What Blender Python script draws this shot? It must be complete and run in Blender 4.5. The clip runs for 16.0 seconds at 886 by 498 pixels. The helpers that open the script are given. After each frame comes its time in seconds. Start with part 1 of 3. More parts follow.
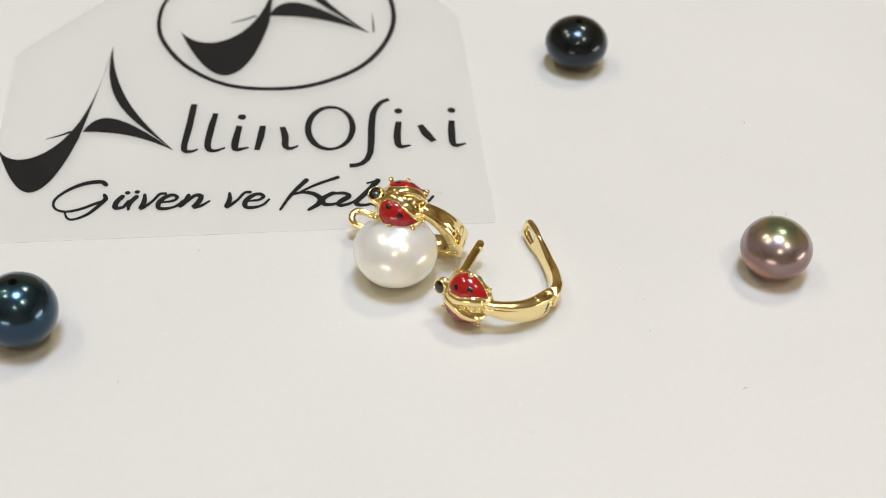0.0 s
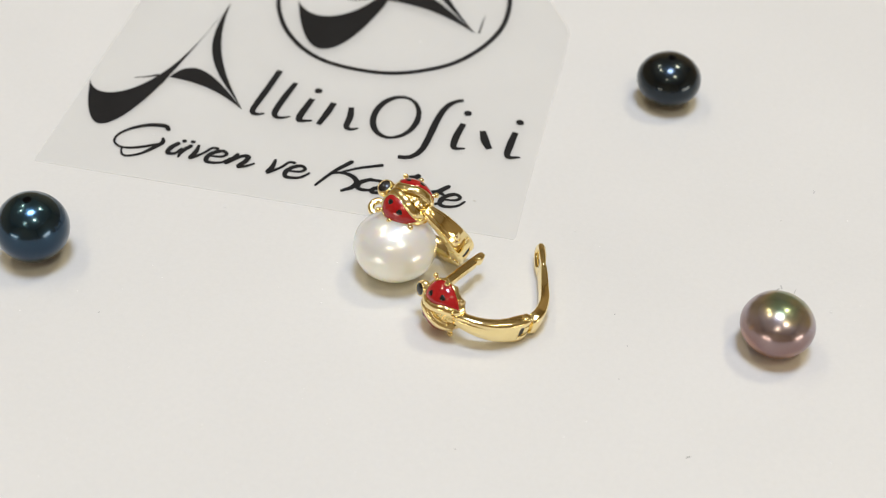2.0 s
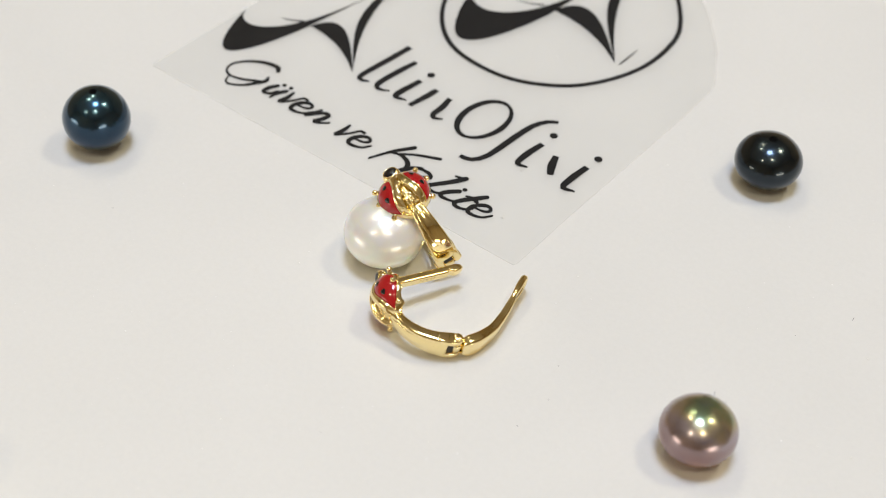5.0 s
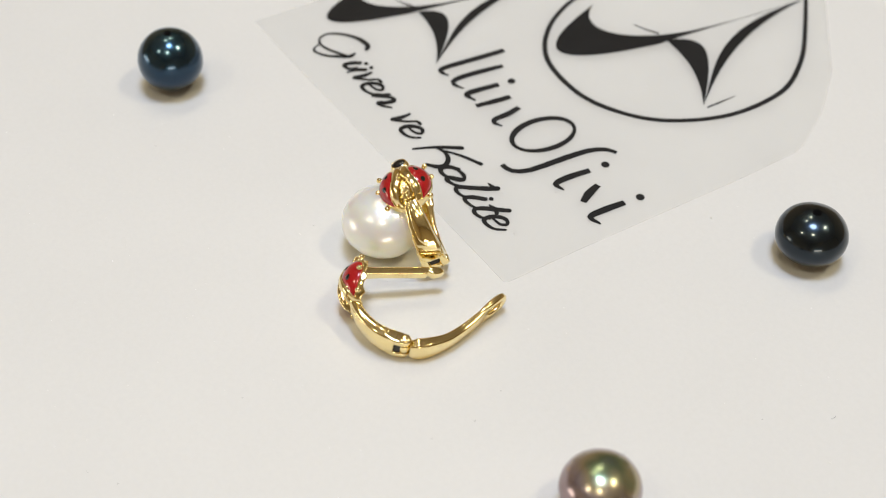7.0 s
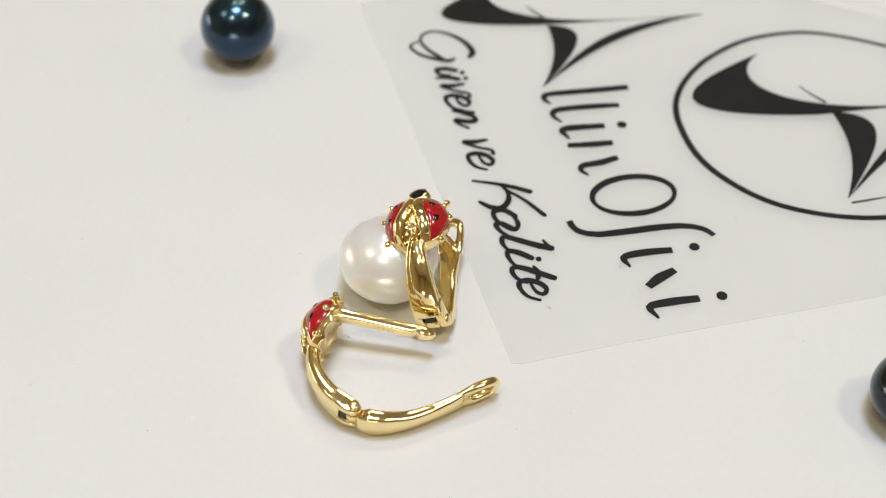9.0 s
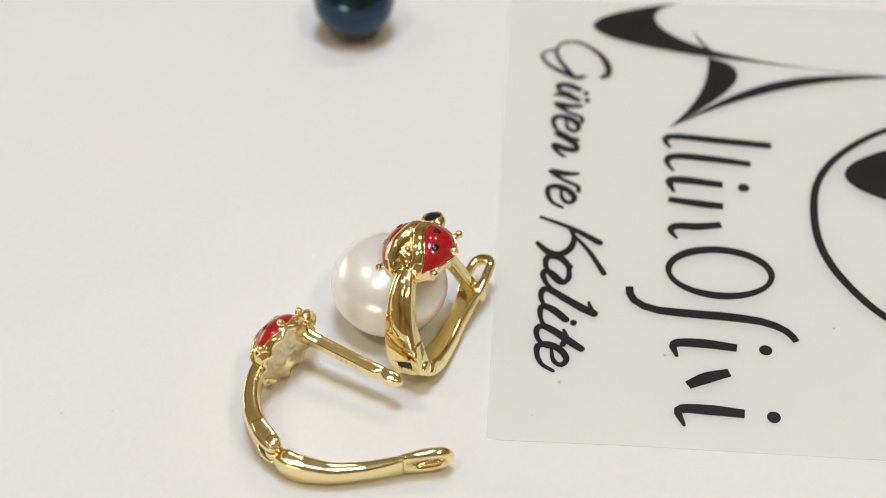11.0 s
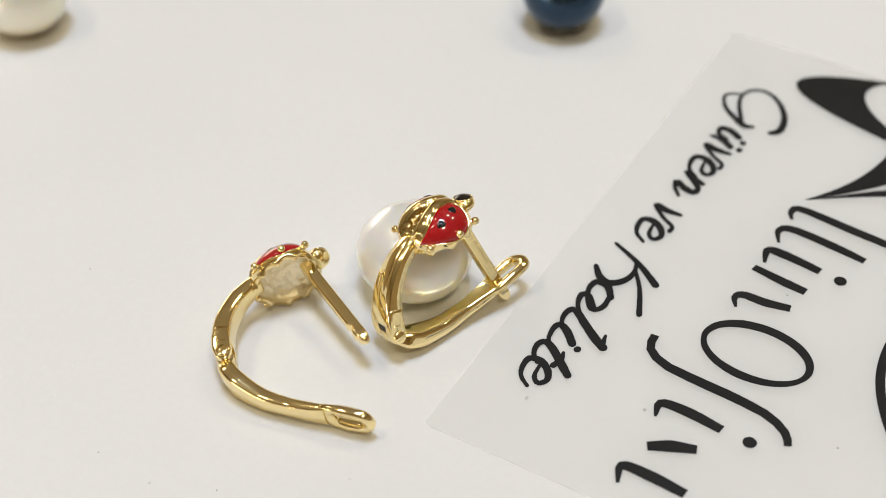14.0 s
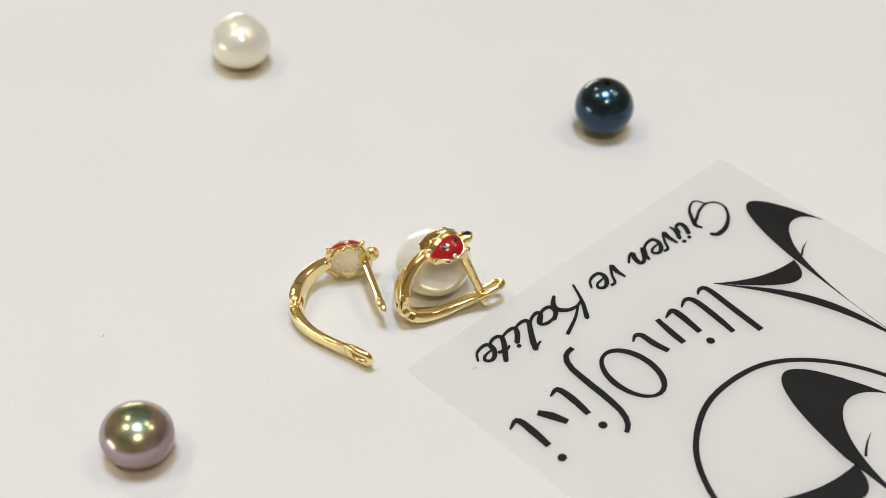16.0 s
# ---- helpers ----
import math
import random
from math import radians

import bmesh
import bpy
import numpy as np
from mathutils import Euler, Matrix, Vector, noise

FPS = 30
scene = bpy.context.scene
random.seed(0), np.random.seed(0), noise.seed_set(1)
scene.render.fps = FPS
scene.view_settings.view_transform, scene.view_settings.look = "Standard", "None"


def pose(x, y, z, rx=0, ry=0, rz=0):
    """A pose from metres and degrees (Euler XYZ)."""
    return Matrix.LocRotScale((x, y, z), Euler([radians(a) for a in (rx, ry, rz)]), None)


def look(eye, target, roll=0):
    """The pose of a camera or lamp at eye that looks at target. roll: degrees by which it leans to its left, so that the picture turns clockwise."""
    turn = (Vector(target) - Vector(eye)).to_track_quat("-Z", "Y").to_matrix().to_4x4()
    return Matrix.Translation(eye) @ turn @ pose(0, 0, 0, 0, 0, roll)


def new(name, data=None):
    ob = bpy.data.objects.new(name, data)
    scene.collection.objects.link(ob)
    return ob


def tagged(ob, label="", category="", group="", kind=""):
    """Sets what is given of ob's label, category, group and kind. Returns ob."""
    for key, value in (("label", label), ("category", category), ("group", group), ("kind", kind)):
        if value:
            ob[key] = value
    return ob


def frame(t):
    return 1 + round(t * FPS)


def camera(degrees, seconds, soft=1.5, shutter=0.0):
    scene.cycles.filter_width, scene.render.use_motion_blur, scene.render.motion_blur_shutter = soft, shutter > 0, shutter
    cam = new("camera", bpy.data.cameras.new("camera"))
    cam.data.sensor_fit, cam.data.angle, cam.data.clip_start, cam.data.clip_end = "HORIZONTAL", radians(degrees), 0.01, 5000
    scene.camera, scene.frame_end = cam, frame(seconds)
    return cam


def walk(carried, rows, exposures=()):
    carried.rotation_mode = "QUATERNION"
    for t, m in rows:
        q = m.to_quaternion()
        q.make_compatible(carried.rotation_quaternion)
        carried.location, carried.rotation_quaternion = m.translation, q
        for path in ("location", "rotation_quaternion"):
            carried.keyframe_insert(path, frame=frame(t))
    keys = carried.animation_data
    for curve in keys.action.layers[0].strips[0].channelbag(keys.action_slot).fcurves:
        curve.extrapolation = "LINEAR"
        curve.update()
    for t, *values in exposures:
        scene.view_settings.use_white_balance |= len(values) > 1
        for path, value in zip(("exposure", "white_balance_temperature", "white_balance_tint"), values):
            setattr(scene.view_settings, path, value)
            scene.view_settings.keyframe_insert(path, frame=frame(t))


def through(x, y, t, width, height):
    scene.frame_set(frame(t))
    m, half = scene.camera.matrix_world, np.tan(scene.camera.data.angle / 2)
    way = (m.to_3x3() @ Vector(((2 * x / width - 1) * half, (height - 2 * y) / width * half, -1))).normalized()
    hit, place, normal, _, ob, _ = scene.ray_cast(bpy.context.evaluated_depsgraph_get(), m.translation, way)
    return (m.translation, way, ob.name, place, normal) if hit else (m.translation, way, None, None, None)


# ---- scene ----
CM = 0.01
PATH = [
    (0, (-0.241, -11.253, 10.153), (-0.139, -9.752, 8.834), 2.02),
    (0.5, (0.553, -11.253, 10.232), (0.547, -9.752, 8.910), 2.29),
    (1, (1.408, -11.197, 10.261), (1.289, -9.706, 8.934), 2.37),
    (1.5, (2.187, -11.097, 10.347), (1.962, -9.621, 9.016), 2.53),
    (2, (3.018, -10.903, 10.398), (2.686, -9.454, 9.060), 2.76),
    (2.5, (3.871, -10.626, 10.409), (3.431, -9.212, 9.065), 2.84),
    (3, (4.608, -10.266, 10.446), (4.077, -8.893, 9.092), 3.30),
    (3.5, (5.385, -9.878, 10.548), (4.750, -8.559, 9.186), 2.90),
    (4, (6.165, -9.464, 10.625), (5.428, -8.198, 9.263), 2.80),
    (6.5, (9.480, -6.287, 10.619), (8.306, -5.424, 9.248), 2.16),
    (7, (9.927, -5.484, 10.573), (8.689, -4.718, 9.201), 2.10),
    (7.5, (10.363, -4.756, 10.694), (9.058, -4.087, 9.334), 1.75),
    (8, (10.237, -3.805, 10.326), (8.884, -3.231, 8.969), 1.98),
    (8.5, (9.628, -2.820, 9.675), (8.242, -2.353, 8.311), 2.10),
    (9, (8.946, -1.901, 8.992), (7.534, -1.541, 7.623), 2.20),
    (11.5, (7.516, 1.786, 7.894), (6.085, 1.481, 6.531), -0.92),
    (12, (7.357, 2.366, 7.791), (5.950, 1.929, 6.438), -1.74),
    (12.5, (6.988, 2.862, 7.443), (5.619, 2.319, 6.090), -1.76),
    (13, (6.722, 3.394, 7.336), (5.396, 2.739, 5.990), -1.87),
    (13.5, (6.428, 3.925, 7.252), (5.157, 3.172, 5.904), -1.70),
    (14, (6.555, 4.541, 7.615), (5.327, 3.713, 6.270), -0.60),
    (14.5, (6.894, 5.215, 8.384), (5.714, 4.328, 7.035), 0.57),
    (15, (7.303, 6.208, 9.164), (6.167, 5.252, 7.824), 1.31),
    (15.5, (7.730, 7.320, 10.087), (6.652, 6.293, 8.752), 1.88),
    (16, (8.332, 8.941, 11.344), (7.309, 7.843, 10.021), 2.42),
]
cam = camera(33.0, 16.0, soft=0.7)
cam.data.dof.use_dof = True
cam.data.dof.aperture_fstop = 31.0
walk(cam, [(t, look(Vector(eye) * CM, Vector(target) * CM, roll)) for t, eye, target, roll in PATH], exposures=[(0.0, 0.0), (16.0, 0.0)])

# ---- light: an added, unseen room with ceiling lamps over the counter ----
world = bpy.data.worlds.new("world")
scene.world = world
world.use_nodes = True
world.node_tree.nodes["Background"].inputs[0].default_value = (0.9, 0.92, 1.0, 1)
world.node_tree.nodes["Background"].inputs[1].default_value = 0.05

ROOM = 2.2          # half the room's width, m
CEIL = 1.75         # ceiling over the counter top, m
FLOOR = -0.90

MAIN_LAMP = (0.03, 0.02, 14.0, 0.23, (0.79, 0.958, 1.28))
SPOT_COLOUR = (1.055, 0.94, 0.66)
# azimuth in degrees, distance from the counter's middle, watts, radius
SPOTS = [(58, 1.00, 8.4, 0.14), (148, 1.12, 3.3, 0.09), (176, 0.84, 3.2, 0.08), (268, 1.30, 4.0, 0.10), (322, 0.90, 5.6, 0.12)]
# unseen windows, added for a low highlight in the pearls and warm fill: wall, middle along it, half width, sill and
# head over the counter top, watts
WINDOWS = [("south", 1.15, 0.60, 0.02, 0.36, 7.0), ("east", 0.85, 0.55, 0.02, 0.36, 7.0)]
WINDOW_COLOUR = (1.07, 0.955, 0.78)


# ---- materials ----
def material(name):
    m = bpy.data.materials.new(name)
    m.use_nodes = True
    nt = m.node_tree
    return m, nt, nt.nodes["Principled BSDF"]


def ramp_node(nt, stops):
    r = nt.nodes.new("ShaderNodeValToRGB")
    while len(r.color_ramp.elements) < len(stops):
        r.color_ramp.elements.new(0.5)
    for e, (pos, col) in zip(r.color_ramp.elements, stops):
        e.position, e.color = pos, (*col, 1)
    return r


def noise_node(nt, scale, detail=4.0, rough=0.6):
    tc = nt.nodes.new("ShaderNodeTexCoord")
    n = nt.nodes.new("ShaderNodeTexNoise")
    n.inputs["Scale"].default_value = scale
    n.inputs["Detail"].default_value = detail
    n.inputs["Roughness"].default_value = rough
    nt.links.new(tc.outputs["Object"], n.inputs["Vector"])
    return n


def add_bump(nt, bsdf, source, strength, distance):
    b = nt.nodes.new("ShaderNodeBump")
    b.inputs["Strength"].default_value = strength
    b.inputs["Distance"].default_value = distance
    nt.links.new(source, b.inputs["Height"])
    nt.links.new(b.outputs[0], bsdf.inputs["Normal"])
    return b


def varied(name, c0, c1, scale, rough, metallic=0.0, rough_var=0.0, bump=0.0, bump_scale=None, coat=0.0, ior=1.45):
    m, nt, b = material(name)
    n = noise_node(nt, scale)
    r = ramp_node(nt, [(0.3, c0), (0.7, c1)])
    nt.links.new(n.outputs["Fac"], r.inputs[0])
    nt.links.new(r.outputs[0], b.inputs["Base Color"])
    b.inputs["Metallic"].default_value = metallic
    b.inputs["IOR"].default_value = ior
    b.inputs["Roughness"].default_value = rough
    b.inputs["Coat Weight"].default_value = coat
    b.inputs["Coat Roughness"].default_value = 0.04
    if rough_var:
        n2 = noise_node(nt, scale * 6)
        mr = nt.nodes.new("ShaderNodeMapRange")
        mr.inputs["To Min"].default_value, mr.inputs["To Max"].default_value = rough - rough_var, rough + rough_var
        nt.links.new(n2.outputs["Fac"], mr.inputs["Value"])
        nt.links.new(mr.outputs[0], b.inputs["Roughness"])
    if bump:
        n3 = noise_node(nt, bump_scale or scale * 10)
        add_bump(nt, b, n3.outputs["Fac"], 1.0, bump)
    return m


GOLD = varied("polished_gold", (0.975, 0.79, 0.38), (0.985, 0.82, 0.44), 300, 0.09, 1.0, 0.04, 0.000028, 300)
GOLD_SATIN = varied("satin_gold", (0.90, 0.80, 0.57), (0.98, 0.90, 0.70), 500, 0.48, 1.0, 0.10, 0.00006, 900)
GOLD_CHASED = varied("chased_gold", (0.80, 0.62, 0.27), (0.95, 0.78, 0.40), 900, 0.14, 1.0, 0.05, 0.0001, 650)
# Near-black colour for the shade inside the hinge slot.
HINGE_SHADE = varied("hinge_shade_black", (0.02, 0.015, 0.01), (0.05, 0.04, 0.02), 900, 0.5, 0.0, 0.1)
RED = varied("red_enamel", (0.34, 0.008, 0.011), (0.42, 0.012, 0.014), 260, 0.10, 0.0, 0.03, 0.0, None, 0.6)
BLACK = varied("black_enamel", (0.006, 0.006, 0.007), (0.012, 0.011, 0.012), 300, 0.10, 0.0, 0.03, 0.0, None, 0.5)
INK = varied("black_ink", (0.012, 0.012, 0.013), (0.019, 0.019, 0.020), 120, 0.45, 0.0, 0.06, ior=1.25)
FILM = varied("matt_plastic_film", (0.90, 0.895, 0.885), (0.955, 0.95, 0.935), 75, 0.34, 0.0, 0.08, 0.00002, 160)


def let_through(mat, clear, through):
    """Lets part of the light pass straight (clear) and part of the rest pass scattered (through)."""
    nt = mat.node_tree
    solid = nt.nodes["Principled BSDF"]
    out = nt.nodes["Material Output"]
    glow = nt.nodes.new("ShaderNodeBsdfTranslucent")
    glow.inputs["Color"].default_value = (0.99, 0.985, 0.97, 1)
    open_air = nt.nodes.new("ShaderNodeBsdfTransparent")
    milky, both = nt.nodes.new("ShaderNodeMixShader"), nt.nodes.new("ShaderNodeMixShader")
    milky.inputs[0].default_value, both.inputs[0].default_value = through, 1 - clear
    nt.links.new(solid.outputs[0], milky.inputs[1])
    nt.links.new(glow.outputs[0], milky.inputs[2])
    nt.links.new(open_air.outputs[0], both.inputs[1])
    nt.links.new(milky.outputs[0], both.inputs[2])
    nt.links.new(both.outputs[0], out.inputs["Surface"])


let_through(FILM, 0.50, 0.40)
# Ochre walls and pale ceiling are chosen for the light they bounce and reflect.
WALL = varied("painted_wall", (0.47, 0.37, 0.23), (0.55, 0.44, 0.28), 1.5, 0.7)
FLOORING = varied("floor_covering", (0.30, 0.24, 0.17), (0.36, 0.29, 0.21), 3, 0.6)
CEILING = varied("ceiling_paint", (0.70, 0.69, 0.67), (0.76, 0.75, 0.73), 2, 0.9)
LINT = varied("grey_lint", (0.20, 0.20, 0.21), (0.34, 0.33, 0.33), 900, 0.9)
DUST = varied("pale_dust", (0.42, 0.41, 0.40), (0.58, 0.57, 0.56), 900, 0.9)
WHITE_GLINT = varied("white_glint", (0.80, 0.79, 0.77), (0.92, 0.91, 0.90), 900, 0.35)
HOLE = varied("drill_hole", (0.004, 0.004, 0.005), (0.010, 0.010, 0.011), 900, 0.7)


def counter_material():
    m, nt, b = material("white_counter_top")
    big = noise_node(nt, 22, 3)
    fine = noise_node(nt, 1600, 6, 0.75)
    r1 = ramp_node(nt, [(0.3, (0.735, 0.725, 0.705)), (0.7, (0.765, 0.755, 0.735))])
    r2 = ramp_node(nt, [(0.30, (0.97, 0.97, 0.97)), (0.62, (1, 1, 1))])
    mix = nt.nodes.new("ShaderNodeMix")
    mix.data_type, mix.blend_type = "RGBA", "MULTIPLY"
    mix.inputs["Factor"].default_value = 1.0
    nt.links.new(big.outputs["Fac"], r1.inputs[0])
    nt.links.new(fine.outputs["Fac"], r2.inputs[0])
    nt.links.new(r1.outputs[0], mix.inputs["A"])
    nt.links.new(r2.outputs[0], mix.inputs["B"])
    nt.links.new(mix.outputs["Result"], b.inputs["Base Color"])
    b.inputs["Roughness"].default_value = 0.42
    b.inputs["Specular IOR Level"].default_value = 0.35
    add_bump(nt, b, fine.outputs["Fac"], 0.4, 0.000008)
    return m


COUNTER = counter_material()


def nacre(name, stops, rough, metallic, coat, coat_tint=(1, 1, 1), sss=0.0, mottling=0.25, coat_rough=0.08, zone=260, coat_ior=1.5):
    """Nacre: base colour and hue zones are ramped by height from the pearl's foot to its crown."""
    m, nt, b = material(name)
    tc = nt.nodes.new("ShaderNodeTexCoord")
    sep = nt.nodes.new("ShaderNodeSeparateXYZ")
    nt.links.new(tc.outputs["Object"], sep.inputs[0])
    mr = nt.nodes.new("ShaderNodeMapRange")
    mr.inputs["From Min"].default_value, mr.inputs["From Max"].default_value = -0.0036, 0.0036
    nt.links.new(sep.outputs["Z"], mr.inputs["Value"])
    n = noise_node(nt, zone, 3)
    ma = nt.nodes.new("ShaderNodeMath")
    ma.operation = "MULTIPLY_ADD"
    nt.links.new(n.outputs["Fac"], ma.inputs[0])
    ma.inputs[1].default_value = mottling
    nt.links.new(mr.outputs[0], ma.inputs[2])
    sub = nt.nodes.new("ShaderNodeMath")
    sub.operation = "SUBTRACT"
    nt.links.new(ma.outputs[0], sub.inputs[0])
    sub.inputs[1].default_value = mottling * 0.5
    r = ramp_node(nt, stops)
    nt.links.new(sub.outputs[0], r.inputs[0])
    nt.links.new(r.outputs[0], b.inputs["Base Color"])
    b.inputs["Roughness"].default_value = rough
    b.inputs["Metallic"].default_value = metallic
    b.inputs["Coat Weight"].default_value = coat
    b.inputs["Coat Roughness"].default_value = coat_rough
    b.inputs["Coat IOR"].default_value = coat_ior
    b.inputs["Coat Tint"].default_value = (*coat_tint, 1)
    if sss:
        b.inputs["Subsurface Weight"].default_value = sss
        b.inputs["Subsurface Radius"].default_value = (1.0, 0.82, 0.55)
        b.inputs["Subsurface Scale"].default_value = 0.0035
    n2 = noise_node(nt, 430, 3, 0.45)
    add_bump(nt, b, n2.outputs["Fac"], 0.6, 0.00003)
    return m


# Warm foot stops hold light bounced off the counter; greyer upper stops set off highlights.
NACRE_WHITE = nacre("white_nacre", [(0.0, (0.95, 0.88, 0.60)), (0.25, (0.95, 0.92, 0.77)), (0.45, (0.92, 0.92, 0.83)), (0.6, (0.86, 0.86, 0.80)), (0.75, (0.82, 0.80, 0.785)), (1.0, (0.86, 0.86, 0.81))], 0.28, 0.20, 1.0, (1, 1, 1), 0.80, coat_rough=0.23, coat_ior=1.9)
# The cream ramp turns yellower and browner towards the foot.
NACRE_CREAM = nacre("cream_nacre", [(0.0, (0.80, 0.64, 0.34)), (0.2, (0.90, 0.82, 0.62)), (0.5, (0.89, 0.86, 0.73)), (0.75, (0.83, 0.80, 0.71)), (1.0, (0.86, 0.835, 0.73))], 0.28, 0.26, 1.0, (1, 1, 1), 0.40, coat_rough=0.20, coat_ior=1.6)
# Crown lightened in colour, against dark reflections, to set off the bored hole.
NACRE_BLUE = nacre("peacock_blue_nacre", [(0.0, (0.010, 0.026, 0.046)), (0.5, (0.014, 0.038, 0.072)), (0.75, (0.028, 0.062, 0.105)), (1.0, (0.040, 0.085, 0.115))], 0.20, 0.90, 0.5, (0.85, 0.95, 1.0), coat_rough=0.06)
NACRE_BLACK = nacre("black_nacre", [(0.0, (0.011, 0.016, 0.022)), (0.5, (0.013, 0.021, 0.030)), (1.0, (0.028, 0.040, 0.050))], 0.24, 0.88, 0.55, (0.90, 0.96, 1.0), coat_rough=0.06)
NACRE_ROSE = nacre("bronze_rose_nacre", [(0.0, (0.13, 0.10, 0.18)), (0.18, (0.27, 0.19, 0.30)), (0.32, (0.50, 0.26, 0.17)), (0.46, (0.26, 0.16, 0.15)), (0.60, (0.33, 0.245, 0.25)), (0.72, (0.44, 0.38, 0.42)), (0.81, (0.47, 0.40, 0.26)), (0.87, (0.23, 0.30, 0.18)), (0.94, (0.24, 0.28, 0.27))], 0.24, 0.85, 0.28, (1, 1, 1), 0.0, 0.75, coat_rough=0.05, zone=105)


# ---- mesh helpers; shapes are drawn in centimetres ----
def part(name, bm, mat, parent=None, label="", smooth=True):
    bmesh.ops.recalc_face_normals(bm, faces=bm.faces)
    for v in bm.verts:
        v.co *= CM
    for f in bm.faces:
        f.smooth = smooth
    me = bpy.data.meshes.new(name)
    bm.to_mesh(me)
    bm.free()
    me.materials.append(mat)
    ob = new(name, me)
    if parent:
        ob.parent = parent
    if label:
        tagged(ob, label)
    return ob


def sharp(ob, degrees=35):
    ob.data.set_sharp_from_angle(angle=radians(degrees))
    return ob


def catmull(points, count, closed=False):
    pts = [Vector(p) for p in points]
    n = len(pts)
    spans = n if closed else n - 1
    out = []
    total = count if closed else count - 1
    for k in range(count):
        u = k / total * spans
        i = min(int(u), spans - 1)
        f = u - i
        if closed:
            a, b, c, d = (pts[(i + j) % n] for j in (-1, 0, 1, 2))
        else:
            b, c = pts[i], pts[i + 1]
            a = pts[i - 1] if i > 0 else b * 2 - c
            d = pts[i + 2] if i + 2 < n else c * 2 - b
        out.append(0.5 * (2 * b + (c - a) * f + (2 * a - 5 * b + 4 * c - d) * f * f + (3 * b - a - 3 * c + d) * f ** 3))
    return out


def bridge(bm, rings, closed=True, cap=True):
    n = len(rings[0])
    for r0, r1 in zip(rings, rings[1:]):
        for i in range(n if closed else n - 1):
            j = (i + 1) % n
            bm.faces.new((r0[i], r0[j], r1[j], r1[i]))
    if cap:
        bm.faces.new(rings[0])
        bm.faces.new(rings[-1])


def spread(values, count):
    return np.interp(np.linspace(0, 1, count), np.linspace(0, 1, len(values)), values)


def sweep(bm, path, thick, wide, count=30, seg=18, power=2.4, lift=0.0):
    """A bar along a flat path: thick across it in its plane, wide along z."""
    pts = catmull([(x, y, 0) for x, y in path], count)
    ts, ws = spread(thick, count), spread(wide, count)
    rings = []
    for k, p in enumerate(pts):
        tan = (pts[min(k + 1, count - 1)] - pts[max(k - 1, 0)]).normalized()
        nor = Vector((-tan.y, tan.x, 0))
        ring = []
        for j in range(seg):
            c, s = math.cos(2 * math.pi * j / seg), math.sin(2 * math.pi * j / seg)
            c, s = math.copysign(abs(c) ** (2 / power), c), math.copysign(abs(s) ** (2 / power), s)
            q = p + nor * (c * ts[k] + lift) + Vector((0, 0, s * ws[k]))
            ring.append(bm.verts.new(q))
        rings.append(ring)
    bridge(bm, rings)


def lathe(bm, profile, seg=32, at=(0, 0, 0), turn=None):
    """Revolves (radius, height) pairs round z; turn: a rotation set before moving to at."""
    rings = []
    turn = turn or Matrix.Identity(3)
    for r, z in profile:
        rings.append([bm.verts.new(turn @ Vector((r * math.cos(2 * math.pi * j / seg), r * math.sin(2 * math.pi * j / seg), z)) + Vector(at)) for j in range(seg)])
    bridge(bm, rings)


def ball(bm, at, radii, seg=16, turn=None):
    prof = [(math.sin(math.pi * (k + 0.02) / (10.04)), -math.cos(math.pi * (k + 0.02) / 10.04)) for k in range(11)]
    rings = []
    turn = turn or Matrix.Identity(3)
    for r, z in prof:
        rings.append([bm.verts.new(turn @ Vector((r * math.cos(2 * math.pi * j / seg) * radii[0], r * math.sin(2 * math.pi * j / seg) * radii[1], z * radii[2])) + Vector(at)) for j in range(seg)])
    bridge(bm, rings)


def tube(bm, pts, radius, seg=8, closed=False):
    pts = [Vector(p) for p in pts]
    n = len(pts)
    rings = []
    for k, p in enumerate(pts):
        a = pts[(k - 1) % n] if closed else pts[max(k - 1, 0)]
        b = pts[(k + 1) % n] if closed else pts[min(k + 1, n - 1)]
        tan = (b - a).normalized()
        side = tan.cross(Vector((0.31, 0.17, 0.93)))
        side.normalize()
        up = side.cross(tan)
        rad = radius[k] if isinstance(radius, (list, tuple)) else radius
        rings.append([bm.verts.new(p + side * math.cos(2 * math.pi * j / seg) * rad + up * math.sin(2 * math.pi * j / seg) * rad) for j in range(seg)])
    if closed:
        rings.append(rings[0])
    bridge(bm, rings, cap=not closed)


def box(bm, x0, y0, z0, x1, y1, z1):
    v = [bm.verts.new((x, y, z)) for z in (z0, z1) for x, y in ((x0, y0), (x1, y0), (x1, y1), (x0, y1))]
    for q in ((0, 3, 2, 1), (4, 5, 6, 7), (0, 1, 5, 4), (1, 2, 6, 5), (2, 3, 7, 6), (3, 0, 4, 7)):
        bm.faces.new([v[i] for i in q])


# ---- the setting ----
def slab(name, lo, hi, mat):
    bm = bmesh.new()
    box(bm, *[c * 100 for c in lo], *[c * 100 for c in hi])
    return part(name, bm, mat, smooth=False)


# Floor, ceiling and walls are unseen; they close the place and tint the fill.
tagged(slab("floor", (-ROOM, -ROOM, FLOOR - 0.1), (ROOM, ROOM, FLOOR), FLOORING), "unseen beige floor that closes the added room", "floor", kind="structure")
tagged(slab("ceiling", (-ROOM, -ROOM, CEIL), (ROOM, ROOM, CEIL + 0.1), CEILING), "unseen pale ceiling with round lamps, added to bounce light", "ceiling", kind="structure")
FRAME = varied("window_frame_paint", (0.55, 0.53, 0.5), (0.62, 0.6, 0.56), 12, 0.5, 0.0, 0.08)


